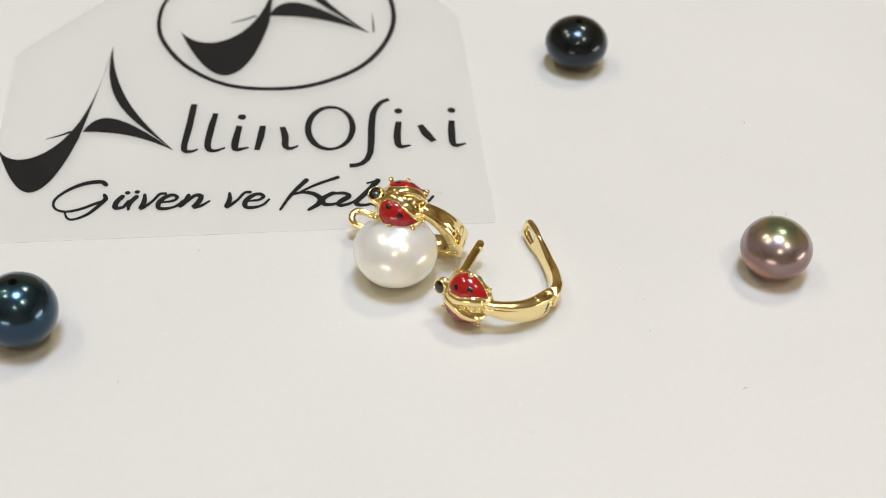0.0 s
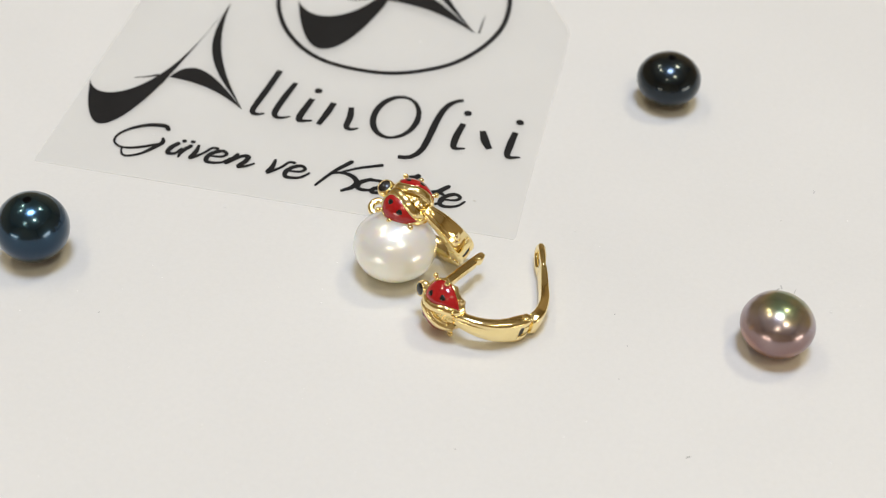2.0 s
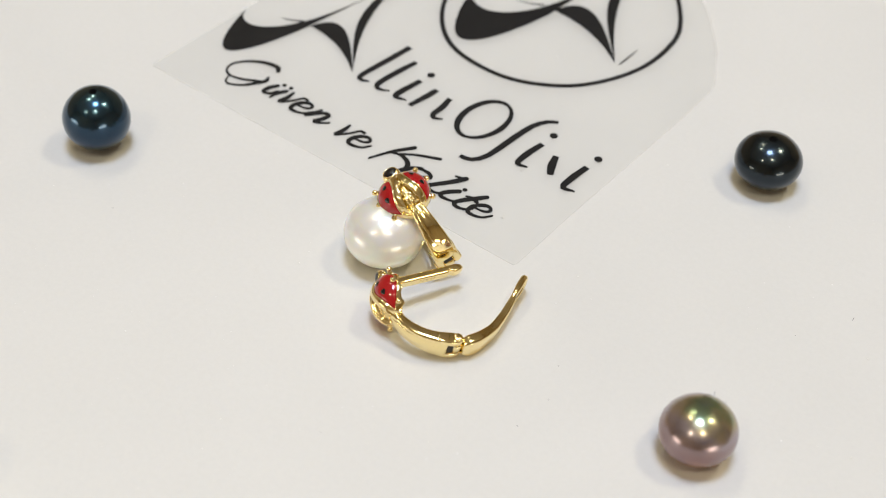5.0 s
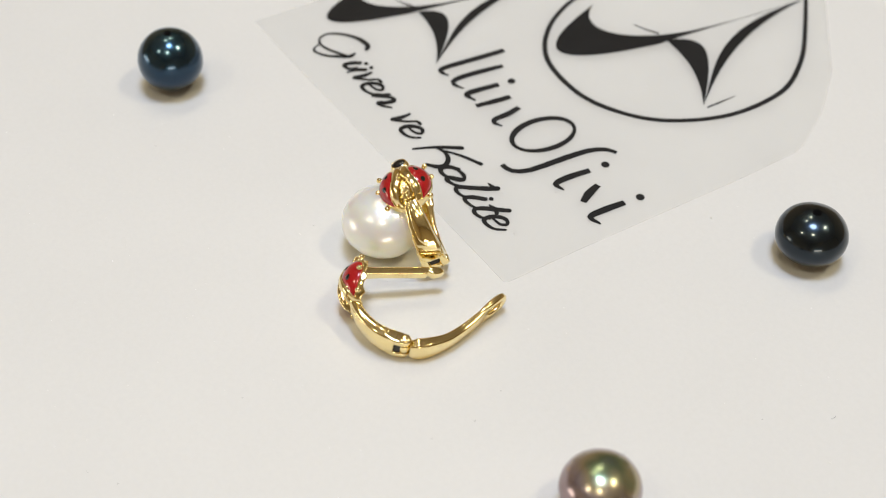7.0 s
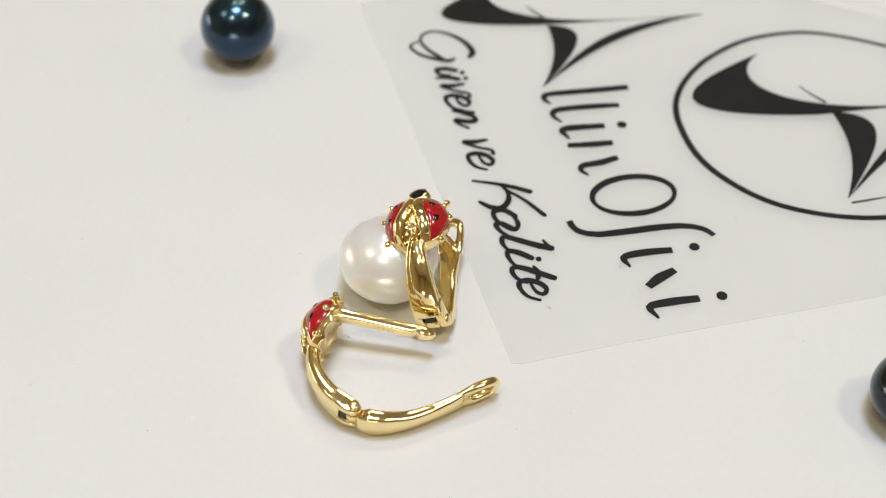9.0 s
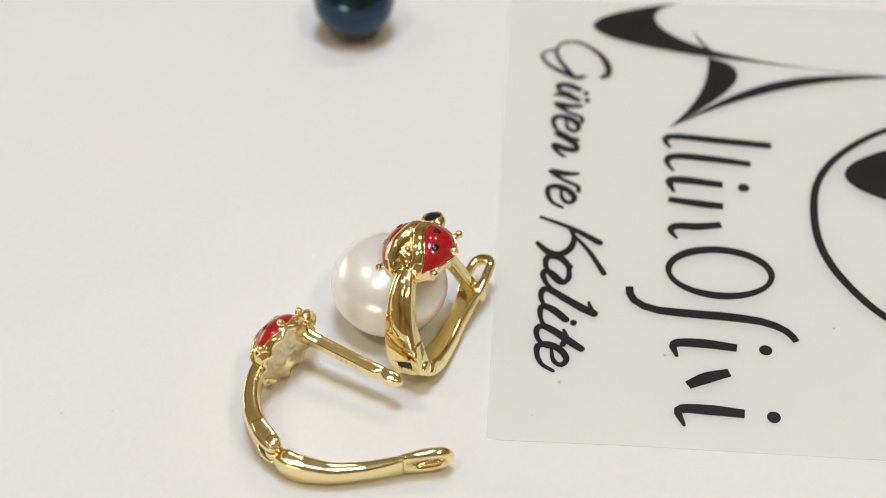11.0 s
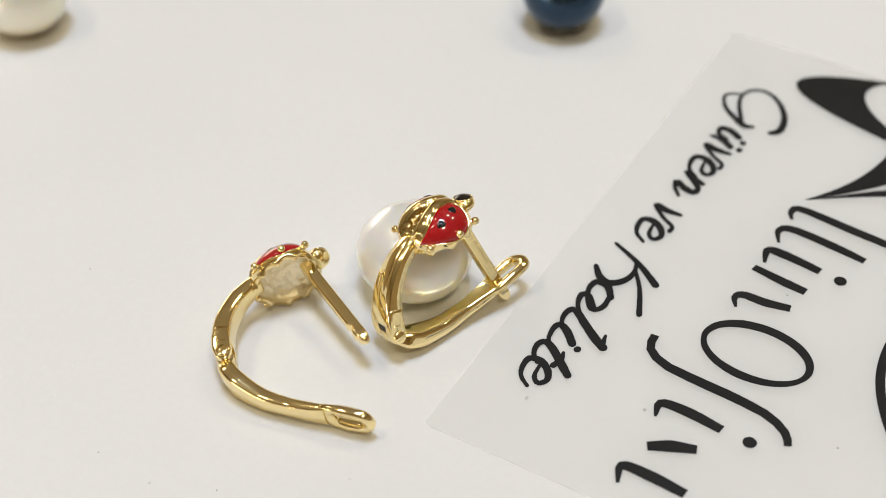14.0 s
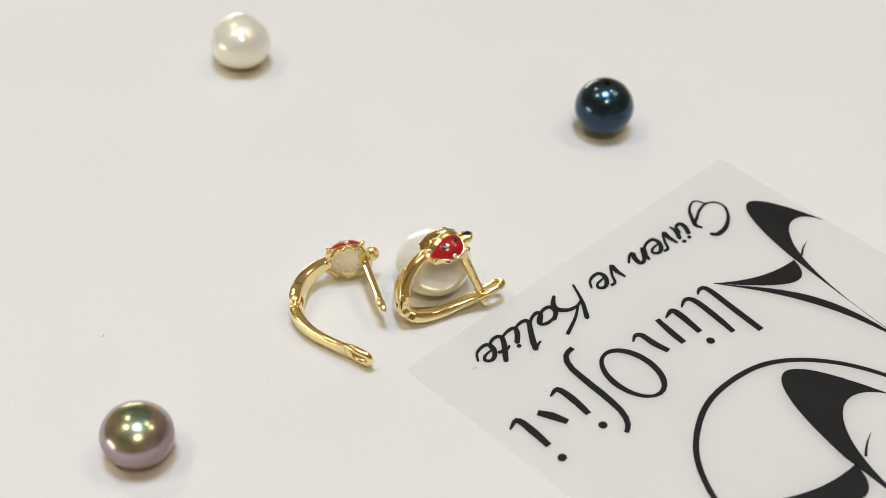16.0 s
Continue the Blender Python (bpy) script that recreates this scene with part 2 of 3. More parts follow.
def wall(side):
    """A plain, unseen wall with thickness; where a window sits in it, the opening goes through."""
    turn = {"north": 0, "west": 90, "south": 180, "east": 270}[side]
    bm = bmesh.new()
    mine = [w for w in WINDOWS if w[0] == side]
    r, f, c = ROOM * 100 + 10, FLOOR * 100, CEIL * 100
    y0, y1 = ROOM * 100, ROOM * 100 + 10
    if mine:
        _, mid, half, sill, head, watts = mine[0]
        u0, u1, z0, z1 = (mid - half) * 100, (mid + half) * 100, sill * 100, head * 100
        for x0, zz0, x1, zz1 in ((-r, f, u0, c), (u1, f, r, c), (u0, f, u1, z0), (u0, z1, u1, c)):
            box(bm, x0, y0, zz0, x1, y1, zz1)
    else:
        box(bm, -r, y0, f, r, y1, c)
    ob = part("wall_" + side, bm, WALL, smooth=False)
    ob.rotation_euler = (0, 0, radians(turn))
    tagged(ob, "unseen plain ochre wall, added to bounce warm light", "wall", kind="structure")
    if mine:
        sash = new("window_" + str([w[0] for w in WINDOWS].index(side) + 1))
        sash.rotation_euler = (0, 0, radians(turn))
        bm = bmesh.new()
        for x0, zz0, x1, zz1 in ((u0, z0, u0 + 4, z1), (u1 - 4, z0, u1, z1), (u0 + 4, z0, u1 - 4, z0 + 4), (u0 + 4, z1 - 4, u1 - 4, z1)):
            box(bm, x0, y0 + 2, zz0, x1, y1 - 2, zz1)
        part("window_frame", bm, FRAME, sash, smooth=False)
        bm = bmesh.new()
        box(bm, u0 - 3, y0 - 4, z0 - 3, u1 + 3, y0 - 0.2, z0)
        part("window_sill", bm, FRAME, sash, smooth=False)
        # Area lamp in the added opening, a stand-in for the low side source.
        li = bpy.data.lights.new("daylight", "AREA")
        li.shape, li.size, li.size_y, li.energy, li.color = "RECTANGLE", (u1 - u0 - 8) / 100, (z1 - z0 - 8) / 100, watts, WINDOW_COLOUR
        lamp = new("daylight", li)
        lamp.matrix_basis = look((mid, ROOM + 0.05, (sill + head) / 2), (mid, 0, (sill + head) / 2))
        lamp.parent = sash
        tagged(sash, "added unseen window with a pale painted frame, lit for a low side highlight", "window", kind="structure")


for side in ("north", "west", "south", "east"):
    wall(side)

bm = bmesh.new()
box(bm, -60, -45, FLOOR * 100, 60, 45, 0)
bmesh.ops.bevel(bm, geom=[e for e in bm.edges if all(v.co.z > -1 for v in e.verts)], offset=0.4, segments=3, affect="EDGES")
counter = sharp(part("counter", bm, COUNTER))
tagged(counter, "white satin counter top with faint dust", "counter", kind="structure")


def ceiling_lamp(x, y, watts, radius, colour, label):
    """A round downlight: housing ring, glowing disc, and the lamp itself."""
    thing = new("ceiling_lamp")
    thing.location = (x, y, CEIL)
    bm = bmesh.new()
    r = radius * 100
    lathe(bm, [(r * 1.02, -0.2), (r * 1.25, -1.2), (r * 1.35, -1.2), (r * 1.4, 0), (r * 1.02, 0)], 32)
    part("housing", bm, CEILING, thing)
    li = bpy.data.lights.new("lamp", "AREA")
    li.shape, li.size, li.energy, li.color = "DISK", radius * 2, watts, colour
    lamp = new("lamp", li)
    lamp.location = (0, 0, -0.014)
    lamp.parent = thing
    tagged(thing, label, "lamp", "ceiling lamps")
    return thing


ceiling_lamp(*MAIN_LAMP, "large round cool white ceiling lamp")
for azimuth, far, watts, radius in SPOTS:
    ceiling_lamp(far * math.cos(radians(azimuth)), far * math.sin(radians(azimuth)), watts, radius, SPOT_COLOUR, "round warm white ceiling lamp")


# ---- pearls ----
def pearl(name, x, y, rad, half_high, mat, label, hole=0.0, squash=0.0, turn=0.0, seed=1, cat="pearl"):
    """A button or round pearl that lies on the counter; hole: the radius of a bore at its crown."""
    thing = new(name)
    thing.location = (x * CM, y * CM, half_high * CM)
    thing.rotation_euler = (0, 0, radians(turn))
    bm = bmesh.new()
    rings, seg, steps = [], 64, 44
    start = math.asin(hole / rad) if hole else 0.004
    for k in range(steps + 1):
        a = start + (math.pi - 0.004 - start) * k / steps
        ring = []
        for j in range(seg):
            th = 2 * math.pi * j / seg
            v = Vector((math.sin(a) * math.cos(th), math.sin(a) * math.sin(th), math.cos(a)))
            f = 1 + 0.012 * noise.noise(v * 1.3 + Vector((seed * 3.1, 0, 0))) + 0.004 * noise.noise(v * 3.5 + Vector((0, seed * 2.3, 0)))
            low = 1 - squash * max(0.0, v.z) ** 2
            ring.append(bm.verts.new(Vector((v.x * rad * (1 + squash * 0.5 * v.z), v.y * rad * low, v.z * half_high)) * f))
        rings.append(ring)
    bridge(bm, rings, cap=not hole)
    if hole:
        bm.faces.new(rings[-1])
    part("nacre", bm, mat, thing)
    if hole:
        bm = bmesh.new()
        top = half_high * math.cos(start)
        prof = [(hole * 1.03, top + 0.004), (hole * 0.96, top - 0.012), (hole * 0.92, top - 0.2), (0.004, top - 0.2)]
        rr = [[bm.verts.new((r * math.cos(2 * math.pi * j / 24), r * math.sin(2 * math.pi * j / 24), z)) for j in range(24)] for r, z in prof]
        bridge(bm, rr, cap=False)
        bm.faces.new(rr[-1])
        part("drill_hole", bm, HOLE, thing, "dark bored hole")
    return tagged(thing, label, cat, "loose pearls")


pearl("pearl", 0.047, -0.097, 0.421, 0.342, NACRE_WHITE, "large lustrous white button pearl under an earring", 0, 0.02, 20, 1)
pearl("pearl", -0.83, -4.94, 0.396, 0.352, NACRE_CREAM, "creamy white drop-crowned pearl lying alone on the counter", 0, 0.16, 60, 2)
pearl("pearl", -3.510, -0.920, 0.370, 0.360, NACRE_BLUE, "round peacock-blue pearl with a drilled hole", 0.042, 0.0, 0, 3)
pearl("pearl", 2.279, 3.670, 0.373, 0.300, NACRE_BLACK, "flattened black pearl with a drilled hole", 0.045, 0.0, 0, 4)
pearl("pearl", 3.889, -0.070, 0.363, 0.298, NACRE_ROSE, "iridescent bronze and rose pearl with a green crown", 0, 0.04, 110, 5)


# ---- the printed film ----
def film_front(x):
    """The sheet's front edge runs askew."""
    return 0.435 + 0.0515 * (x + 4.21)


def film_sides(y):
    """The side edges; the sheet's far end is cut to the emblem's pear shape."""
    left = np.interp(y, [0.45, 3.9, 7.18], [-4.215, -4.40, -1.94])
    right = np.interp(y, [0.70, 1.64, 3.94, 4.74, 5.42, 6.04, 7.02, 7.18], [1.128, 1.075, 0.98, 0.92, 0.50, -0.04, -1.29, -1.56])
    return float(left), float(right)


def film_z(x, y):
    """Height of the film's upper face: its edges lie on the counter, the rest floats a little above it."""
    left, right = film_sides(y)
    droop = (1 - math.exp(-max(0.0, x - left) / 0.25)) * (1 - math.exp(-max(0.0, right - x) / 0.25))
    return 0.006 + 0.077 * (1 - math.exp(-max(0.0, y - 0.62) / 1.5)) * droop


def film():
    bm = bmesh.new()
    ys = list(np.linspace(0.65, 1.6, 16)) + list(np.linspace(1.75, 7.18, 40))
    across = 44
    tops, lows = [], []
    for y in ys:
        l, r = film_sides(y)
        if y < 0.7:
            l, r = l + 0.02, r - 0.02
        xs = [l + (r - l) * (0.5 - 0.5 * math.cos(math.pi * i / across)) for i in range(across + 1)]
        row = [(x, y + (film_front(x) - 0.65) * max(0.0, 1.6 - y) / 0.95) for x in xs]
        tops.append([bm.verts.new((x, v, film_z(x, v))) for x, v in row])
        lows.append([bm.verts.new((x, v, film_z(x, v) - 0.003)) for x, v in row])
    for rows in (tops, lows):
        for a, b in zip(rows, rows[1:]):
            for i in range(across):
                bm.faces.new((a[i], a[i + 1], b[i + 1], b[i]))
    for k in range(len(ys) - 1):
        for i in (0, across):
            bm.faces.new((tops[k][i], tops[k + 1][i], lows[k + 1][i], lows[k][i]))
    for k in (0, len(ys) - 1):
        for i in range(across):
            bm.faces.new((tops[k][i], tops[k][i + 1], lows[k][i + 1], lows[k][i]))
    return bm


sheet = new("printed_sheet")
tagged(sheet, "translucent white plastic sheet with black printed emblem and slogan", "plastic sheet")
sharp(part("film", film(), FILM, sheet), 40)
INK_HIGH = 0.006


def raise_ink(bm):
    """Gives a flat drawing in (x, y) its thickness on the film."""
    faces = list(bm.faces)
    made = bmesh.ops.extrude_face_region(bm, geom=faces)
    for v in made["geom"]:
        if isinstance(v, bmesh.types.BMVert):
            v.co.z = 1
    for v in bm.verts:
        v.co.z = film_z(v.co.x, v.co.y) + (INK_HIGH if v.co.z > 0.5 else 0.0015)


def outline(name, curves, steps=14, label=""):
    """A filled shape bounded by cubic Bezier curves, each beginning where the last one ends."""
    bm = bmesh.new()
    vs = []
    for p0, p1, p2, p3 in curves:
        for k in range(steps):
            t = k / steps
            x, y = ((1 - t) ** 3 * a + 3 * t * (1 - t) ** 2 * b + 3 * t * t * (1 - t) * c + t ** 3 * d for a, b, c, d in zip(p0, p1, p2, p3))
            vs.append(bm.verts.new((x, y, 0)))
    bm.faces.new(vs)
    bmesh.ops.triangulate(bm, faces=bm.faces)
    raise_ink(bm)
    return sharp(part(name, bm, INK, sheet, label))


def ribbon(name, points, widths, count=24, closed=False, label=""):
    bm = bmesh.new()
    pts = catmull([(*p, 0) for p in points], count, closed)
    ws = spread(widths, count)
    n = len(pts)
    rows = []
    for k, p in enumerate(pts):
        a = pts[(k - 1) % n] if closed else pts[max(k - 1, 0)]
        b = pts[(k + 1) % n] if closed else pts[min(k + 1, n - 1)]
        tan = (b - a).normalized()
        nor = Vector((-tan.y, tan.x, 0)) * ws[k] / 2
        rows.append((bm.verts.new(p + nor), bm.verts.new(p - nor)))
    for k in range(n if closed else n - 1):
        a, b = rows[k], rows[(k + 1) % n]
        bm.faces.new((a[0], a[1], b[1], b[0]))
    raise_ink(bm)
    return sharp(part(name, bm, INK, sheet, label))


def disc(name, x, y, rx, ry):
    bm = bmesh.new()
    bm.faces.new([bm.verts.new((x + rx * math.cos(2 * math.pi * k / 20), y + ry * math.sin(2 * math.pi * k / 20), 0)) for k in range(20)])
    raise_ink(bm)
    return sharp(part(name, bm, INK, sheet))


def emblem(place, bulge):
    """The swooping three-stroke mark; drawn once and set twice, by place(x, y)."""
    b = bulge
    swoosh = [((-4.23, 2.33), (-4.0 + b, 1.88), (-3.55 + b, 2.1), (-3.36 + b / 2, 2.82)), ((-3.36 + b / 2, 2.82), (-3.26, 3.2), (-3.21, 3.6), (-3.19, 4.13)),
              ((-3.185, 4.13), (-3.23, 3.4), (-3.31, 2.85), (-3.37 + b, 2.4)), ((-3.37 + b, 2.4), (-3.46 + b, 1.95), (-3.6 + b, 1.5), (-3.79 + b / 2, 1.53)),
              ((-3.79 + b / 2, 1.53), (-3.95, 1.57), (-4.1, 1.95), (-4.23, 2.33))]
    bar = [((-3.34, 2.5), (-3.19, 2.95), (-2.88, 2.68), (-2.32, 2.06)), ((-2.32, 2.055), (-2.72, 2.38), (-3.03, 2.47), (-3.34, 2.5))]
    leg = [((-3.185, 4.13), (-3.1, 3.3), (-2.8, 2.7), (-2.32, 2.065)), ((-2.325, 2.065), (-2.85, 2.7), (-3.22, 3.0), (-3.19, 4.12))]
    for nm, curves, label in (("emblem_swoosh", swoosh, "black curved swoosh of the emblem"), ("emblem_bar", bar, "black curved bar of the emblem"), ("emblem_leg", leg, "black tapered leg of the emblem")):
        outline(nm, [[place(*p) for p in c] for c in curves], label=label)
    ribbon("emblem_tick", [place(*p) for p in ((-3.73, 2.425), (-3.6, 2.46), (-3.47, 2.52))], [0.004, 0.02, 0.03], 8)


emblem(lambda x, y: (0.9962 * x - 0.0116 * y - 0.025, 0.1119 * x + 1.0096 * y + 0.1156), 0.0)
emblem(lambda x, y: (1.1892 * x - 0.0469 * y + 2.669, 0.1627 * x + 1.234 * y + 2.060), 0.04)
ribbon("emblem_tick", [(-0.129, 4.234), (-0.135, 4.415), (-0.147, 4.637)], [0.020, 0.022, 0.006], 8)
ribbon("emblem_ring", [(-1.32, 6.71), (-1.86, 6.155), (-2.32, 5.64), (-2.61, 5.18), (-2.745, 4.78), (-2.72, 4.23), (-2.50, 3.735), (-2.207, 3.383), (-1.88, 3.16), (-1.52, 3.068),
                       (-1.046, 3.08), (-0.654, 3.225), (-0.28, 3.514), (-0.027, 3.93), (0.109, 4.41), (0.099, 4.916), (-0.031, 5.364), (-0.392, 5.864), (-0.859, 6.307), (-1.32, 6.71)],
       [0.05, 0.045, 0.055, 0.06, 0.065, 0.06, 0.06, 0.05], 150, label="thin black pear-shaped ring of the emblem")

# The shop's name: plain strokes.
for pts, ws in (([(-2.189, 2.764), (-2.213, 2.36), (-2.240, 1.96), (-2.17, 1.90), (-2.088, 1.941)], [0.075, 0.08, 0.07, 0.05, 0.02]), ([(-1.933, 2.589), (-1.966, 2.322), (-1.984, 1.99), (-1.91, 1.91), (-1.79, 1.966)], [0.06, 0.08, 0.075, 0.05, 0.02]),
                ([(-1.653, 2.356), (-1.685, 2.05), (-1.665, 1.935), (-1.528, 1.969)], [0.07, 0.085, 0.07, 0.02]), ([(-1.392, 2.355), (-1.406, 2.176), (-1.439, 1.924)], [0.07, 0.08, 0.06]),
                ([(-1.173, 2.334), (-1.135, 2.153), (-1.128, 1.99), (-1.07, 1.945), (-0.984, 1.993)], [0.065, 0.08, 0.07, 0.05, 0.02]),
                ([(0.03, 2.845), (-0.064, 2.785), (-0.144, 2.625), (-0.171, 2.372), (-0.178, 2.11), (-0.198, 1.823), (-0.29, 1.669), (-0.42, 1.64)], [0.05, 0.06, 0.07, 0.08, 0.08, 0.07, 0.06, 0.06]),
                ([(0.134, 2.42), (0.113, 2.168), (0.135, 1.975), (0.26, 1.994)], [0.07, 0.085, 0.07, 0.02]), ([(0.375, 2.36), (0.44, 2.20), (0.52, 2.07)], [0.07, 0.10, 0.07]),
                ([(0.737, 2.457), (0.727, 2.219), (0.745, 2.01), (0.88, 2.047)], [0.07, 0.085, 0.07, 0.02])):
    ribbon("brand_stroke", pts, ws, 14)
ribbon("brand_stroke", [(-0.635 + 0.25 * math.cos(a), 2.314 + 0.385 * math.sin(a)) for a in [2 * math.pi * k / 12 for k in range(12)]], [0.07, 0.04, 0.07, 0.075, 0.04, 0.07], 60, True)
for x, y in ((-1.634, 2.522), (0.135, 2.623), (0.745, 2.655)):
    disc("brand_dot", x, y, 0.047, 0.047)

# The slogan in a slanting brush hand: each letter a few strokes, (points, widths) from its foot on the baseline.
LETTERS = {
    "G": [([(0.50, 0.37), (0.44, 0.42), (0.27, 0.39), (0.10, 0.28), (-0.01, 0.13), (0.01, 0.0), (0.12, -0.055), (0.27, -0.02), (0.42, 0.065), (0.53, 0.125)], [0.045, 0.055, 0.050, 0.035, 0.026, 0.024, 0.026, 0.032, 0.034, 0.030]),
          ([(0.12, -0.06), (0.16, -0.155), (0.23, -0.175), (0.36, -0.10), (0.455, 0.025), (0.52, 0.14), (0.50, 0.21)], [0.018, 0.022, 0.026, 0.032, 0.042, 0.050, 0.030])],
    "u": [([(0.05, 0.175), (0.0, 0.085), (0.0, 0.0), (0.08, 0.012), (0.12, 0.105)], [0.050, 0.056, 0.050, 0.034, 0.028]), ([(0.20, 0.172), (0.14, 0.066), (0.135, -0.03)], [0.048, 0.052, 0.024])],
    "v": [([(0.02, 0.22), (0.025, 0.11), (0.0, 0.0), (0.11, 0.115), (0.175, 0.225), (0.235, 0.235)], [0.030, 0.052, 0.040, 0.028, 0.030, 0.036])],
    "e": [([(0.04, 0.10), (0.15, 0.12), (0.195, 0.175), (0.14, 0.215), (0.06, 0.175), (0.005, 0.09), (0.015, 0.008), (0.10, 0.0), (0.195, 0.04), (0.255, 0.125)], [0.022, 0.030, 0.036, 0.040, 0.048, 0.052, 0.046, 0.036, 0.028, 0.024])],
    "n": [([(0.09, 0.19), (0.055, 0.08), (0.0, 0.0), (0.075, 0.085), (0.15, 0.18), (0.22, 0.18), (0.205, 0.085), (0.155, 0.0), (0.235, 0.025), (0.315, 0.095)], [0.042, 0.054, 0.034, 0.030, 0.042, 0.052, 0.056, 0.046, 0.032, 0.022])],
    "K": [([(0.0, -0.06), (0.07, 0.10), (0.145, 0.24), (0.262, 0.41)], [0.024, 0.032, 0.042, 0.052]), ([(0.22, 0.23), (0.375, 0.34), (0.60, 0.455)], [0.026, 0.032, 0.040]),
          ([(0.12, 0.18), (0.225, 0.213), (0.34, 0.19), (0.415, 0.112), (0.393, 0.02), (0.30, -0.065)], [0.028, 0.036, 0.050, 0.056, 0.052, 0.034])],
    "a": [([(0.097, 0.198), (0.0, 0.118), (0.0, 0.024), (0.108, 0.018), (0.232, 0.09), (0.27, 0.153), (0.204, 0.196), (0.07, 0.184)], [0.046, 0.052, 0.050, 0.034, 0.036, 0.042, 0.040, 0.034]),
          ([(0.262, 0.145), (0.161, 0.046), (0.18, 0.0), (0.278, 0.027), (0.352, 0.085)], [0.044, 0.052, 0.044, 0.032, 0.028])],
    "l": [([(0.231, 0.396), (0.181, 0.307), (0.091, 0.177), (0.0, 0.046), (0.035, 0.002), (0.118, 0.006), (0.20, 0.046)], [0.060, 0.062, 0.056, 0.050, 0.044, 0.032, 0.028]), ([(0.118, 0.356), (0.229, 0.384)], [0.020, 0.044])],
    "i": [([(0.127, 0.195), (0.04, 0.106), (0.0, 0.03), (0.045, 0.003), (0.144, 0.018), (0.218, 0.055)], [0.052, 0.056, 0.048, 0.040, 0.030, 0.026])],
    "t": [([(0.205, 0.321), (0.124, 0.217), (0.041, 0.113), (0.0, 0.028), (0.048, -0.01), (0.14, 0.012), (0.206, 0.079)], [0.052, 0.056, 0.054, 0.048, 0.040, 0.032, 0.026]), ([(0.03, 0.187), (0.092, 0.206), (0.174, 0.188)], [0.022, 0.034, 0.040])],
}


def brush(bm, points, widths, count=26):
    """One stroke with round ends, flat in (x, y)."""
    pts = catmull([(*p, 0) for p in points], count)
    ws = spread(widths, count)
    sides = ([], [])
    for k, p in enumerate(pts):
        tan = (pts[min(k + 1, count - 1)] - pts[max(k - 1, 0)]).normalized()
        nor = Vector((-tan.y, tan.x, 0)) * ws[k] / 2
        rag = 1.12 + 0.10 * noise.noise(p * 60)
        sides[0].append(bm.verts.new(p + nor * rag))
        sides[1].append(bm.verts.new(p - nor * rag))
    for k in range(count - 1):
        bm.faces.new((sides[0][k], sides[1][k], sides[1][k + 1], sides[0][k + 1]))
    for k, way in ((0, -1), (count - 1, 1)):
        a, b = sides[0][k], sides[1][k]
        mid, half = (a.co + b.co) / 2, (a.co - b.co) / 2
        out = Vector((half.y, -half.x, 0)) * way
        bm.faces.new([a, *[bm.verts.new(mid + half * math.cos(q) + out * math.sin(q)) for q in (math.pi * j / 5 for j in range(1, 5))], b])


def dab(bm, x, y, r):
    bm.faces.new([bm.verts.new((x + r * math.cos(2 * math.pi * k / 14), y + r * 0.9 * math.sin(2 * math.pi * k / 14), 0)) for k in range(14)])


def letter(kind, x, y, dots=()):
    """One letter of the slogan, from the place of its foot."""
    bm = bmesh.new()
    for points, widths in LETTERS[kind]:
        brush(bm, [(x + px, y + py) for px, py in points], widths)
    for u, v in dots:
        dab(bm, u, v, 0.029)
    raise_ink(bm)
    return sharp(part("slogan_letter", bm, INK, sheet, "black printed brush letter of the slogan"))


letter("G", -3.515, 0.978)
letter("u", -2.873, 0.978, [(-2.771, 1.214), (-2.672, 1.228)])
for kind, x, y in (("v", -2.608, 0.962), ("e", -2.435, 0.960), ("n", -2.214, 0.978), ("v", -1.713, 0.975), ("e", -1.525, 0.968), ("K", -1.145, 0.990), ("a", -0.690, 0.990), ("l", -0.347, 0.990)):
    letter(kind, x, y)
letter("i", -0.164, 0.990, [(-0.008, 1.244)])
letter("t", 0.041, 0.990)
letter("e", 0.219, 0.998)


bm = bmesh.new()
rnd = random.Random(11)
for k in range(40):
    x, y = rnd.uniform(-3.6, 0.9), rnd.uniform(0.9, 6.2)
    l, r0 = film_sides(y)
    if not l + 0.2 < x < r0 - 0.2:
        continue
    rad = rnd.choice((0.004, 0.005, 0.007, 0.012))
    ball(bm, (x, y, film_z(x, y) + 0.002), (rad * rnd.uniform(0.8, 1.7), rad, 0.003), 6)
tagged(part("sheet_dust", bm, DUST), "pale grey dust specks on the plastic sheet", "dust", kind="stuff")


# ---- the earrings ----
# Local frame: x from the hinge to the loop when closed, y towards the ladybird, z along the hinge pin.
BUG = Vector((0.555, 0.538, -0.026))
BUG_TILT = radians(7)
BUG_X = Vector((math.cos(BUG_TILT), math.sin(BUG_TILT), 0))
BUG_Y = Vector((-math.sin(BUG_TILT), math.cos(BUG_TILT), 0))
BUG_LONG, BUG_WIDE, BUG_HIGH = 0.265, 0.268, 0.218


bug_roll = 0.0


def bug_at(a, h, w):
    """A point of the ladybird: along it, over its rim and across it; the body may sit rolled on its band."""
    c, s = math.cos(bug_roll), math.sin(bug_roll)
    return BUG + BUG_X * a + BUG_Y * (h * c - w * s) + Vector((0, 0, h * s + w * c))


def dome(lam, beta, lift=0.0):
    """A point of the ladybird's back: lam along it (degrees, head is plus), beta over to either side."""
    l, b = radians(lam), radians(beta)
    n = Vector((math.sin(l), math.cos(l) * math.cos(b), math.cos(l) * math.sin(b)))
    taper = 1 + 0.10 * n.x
    return bug_at(BUG_LONG * n.x + lift * n.x, BUG_HIGH * n.y + lift * n.y, (BUG_WIDE * taper * n.z) + lift * n.z)


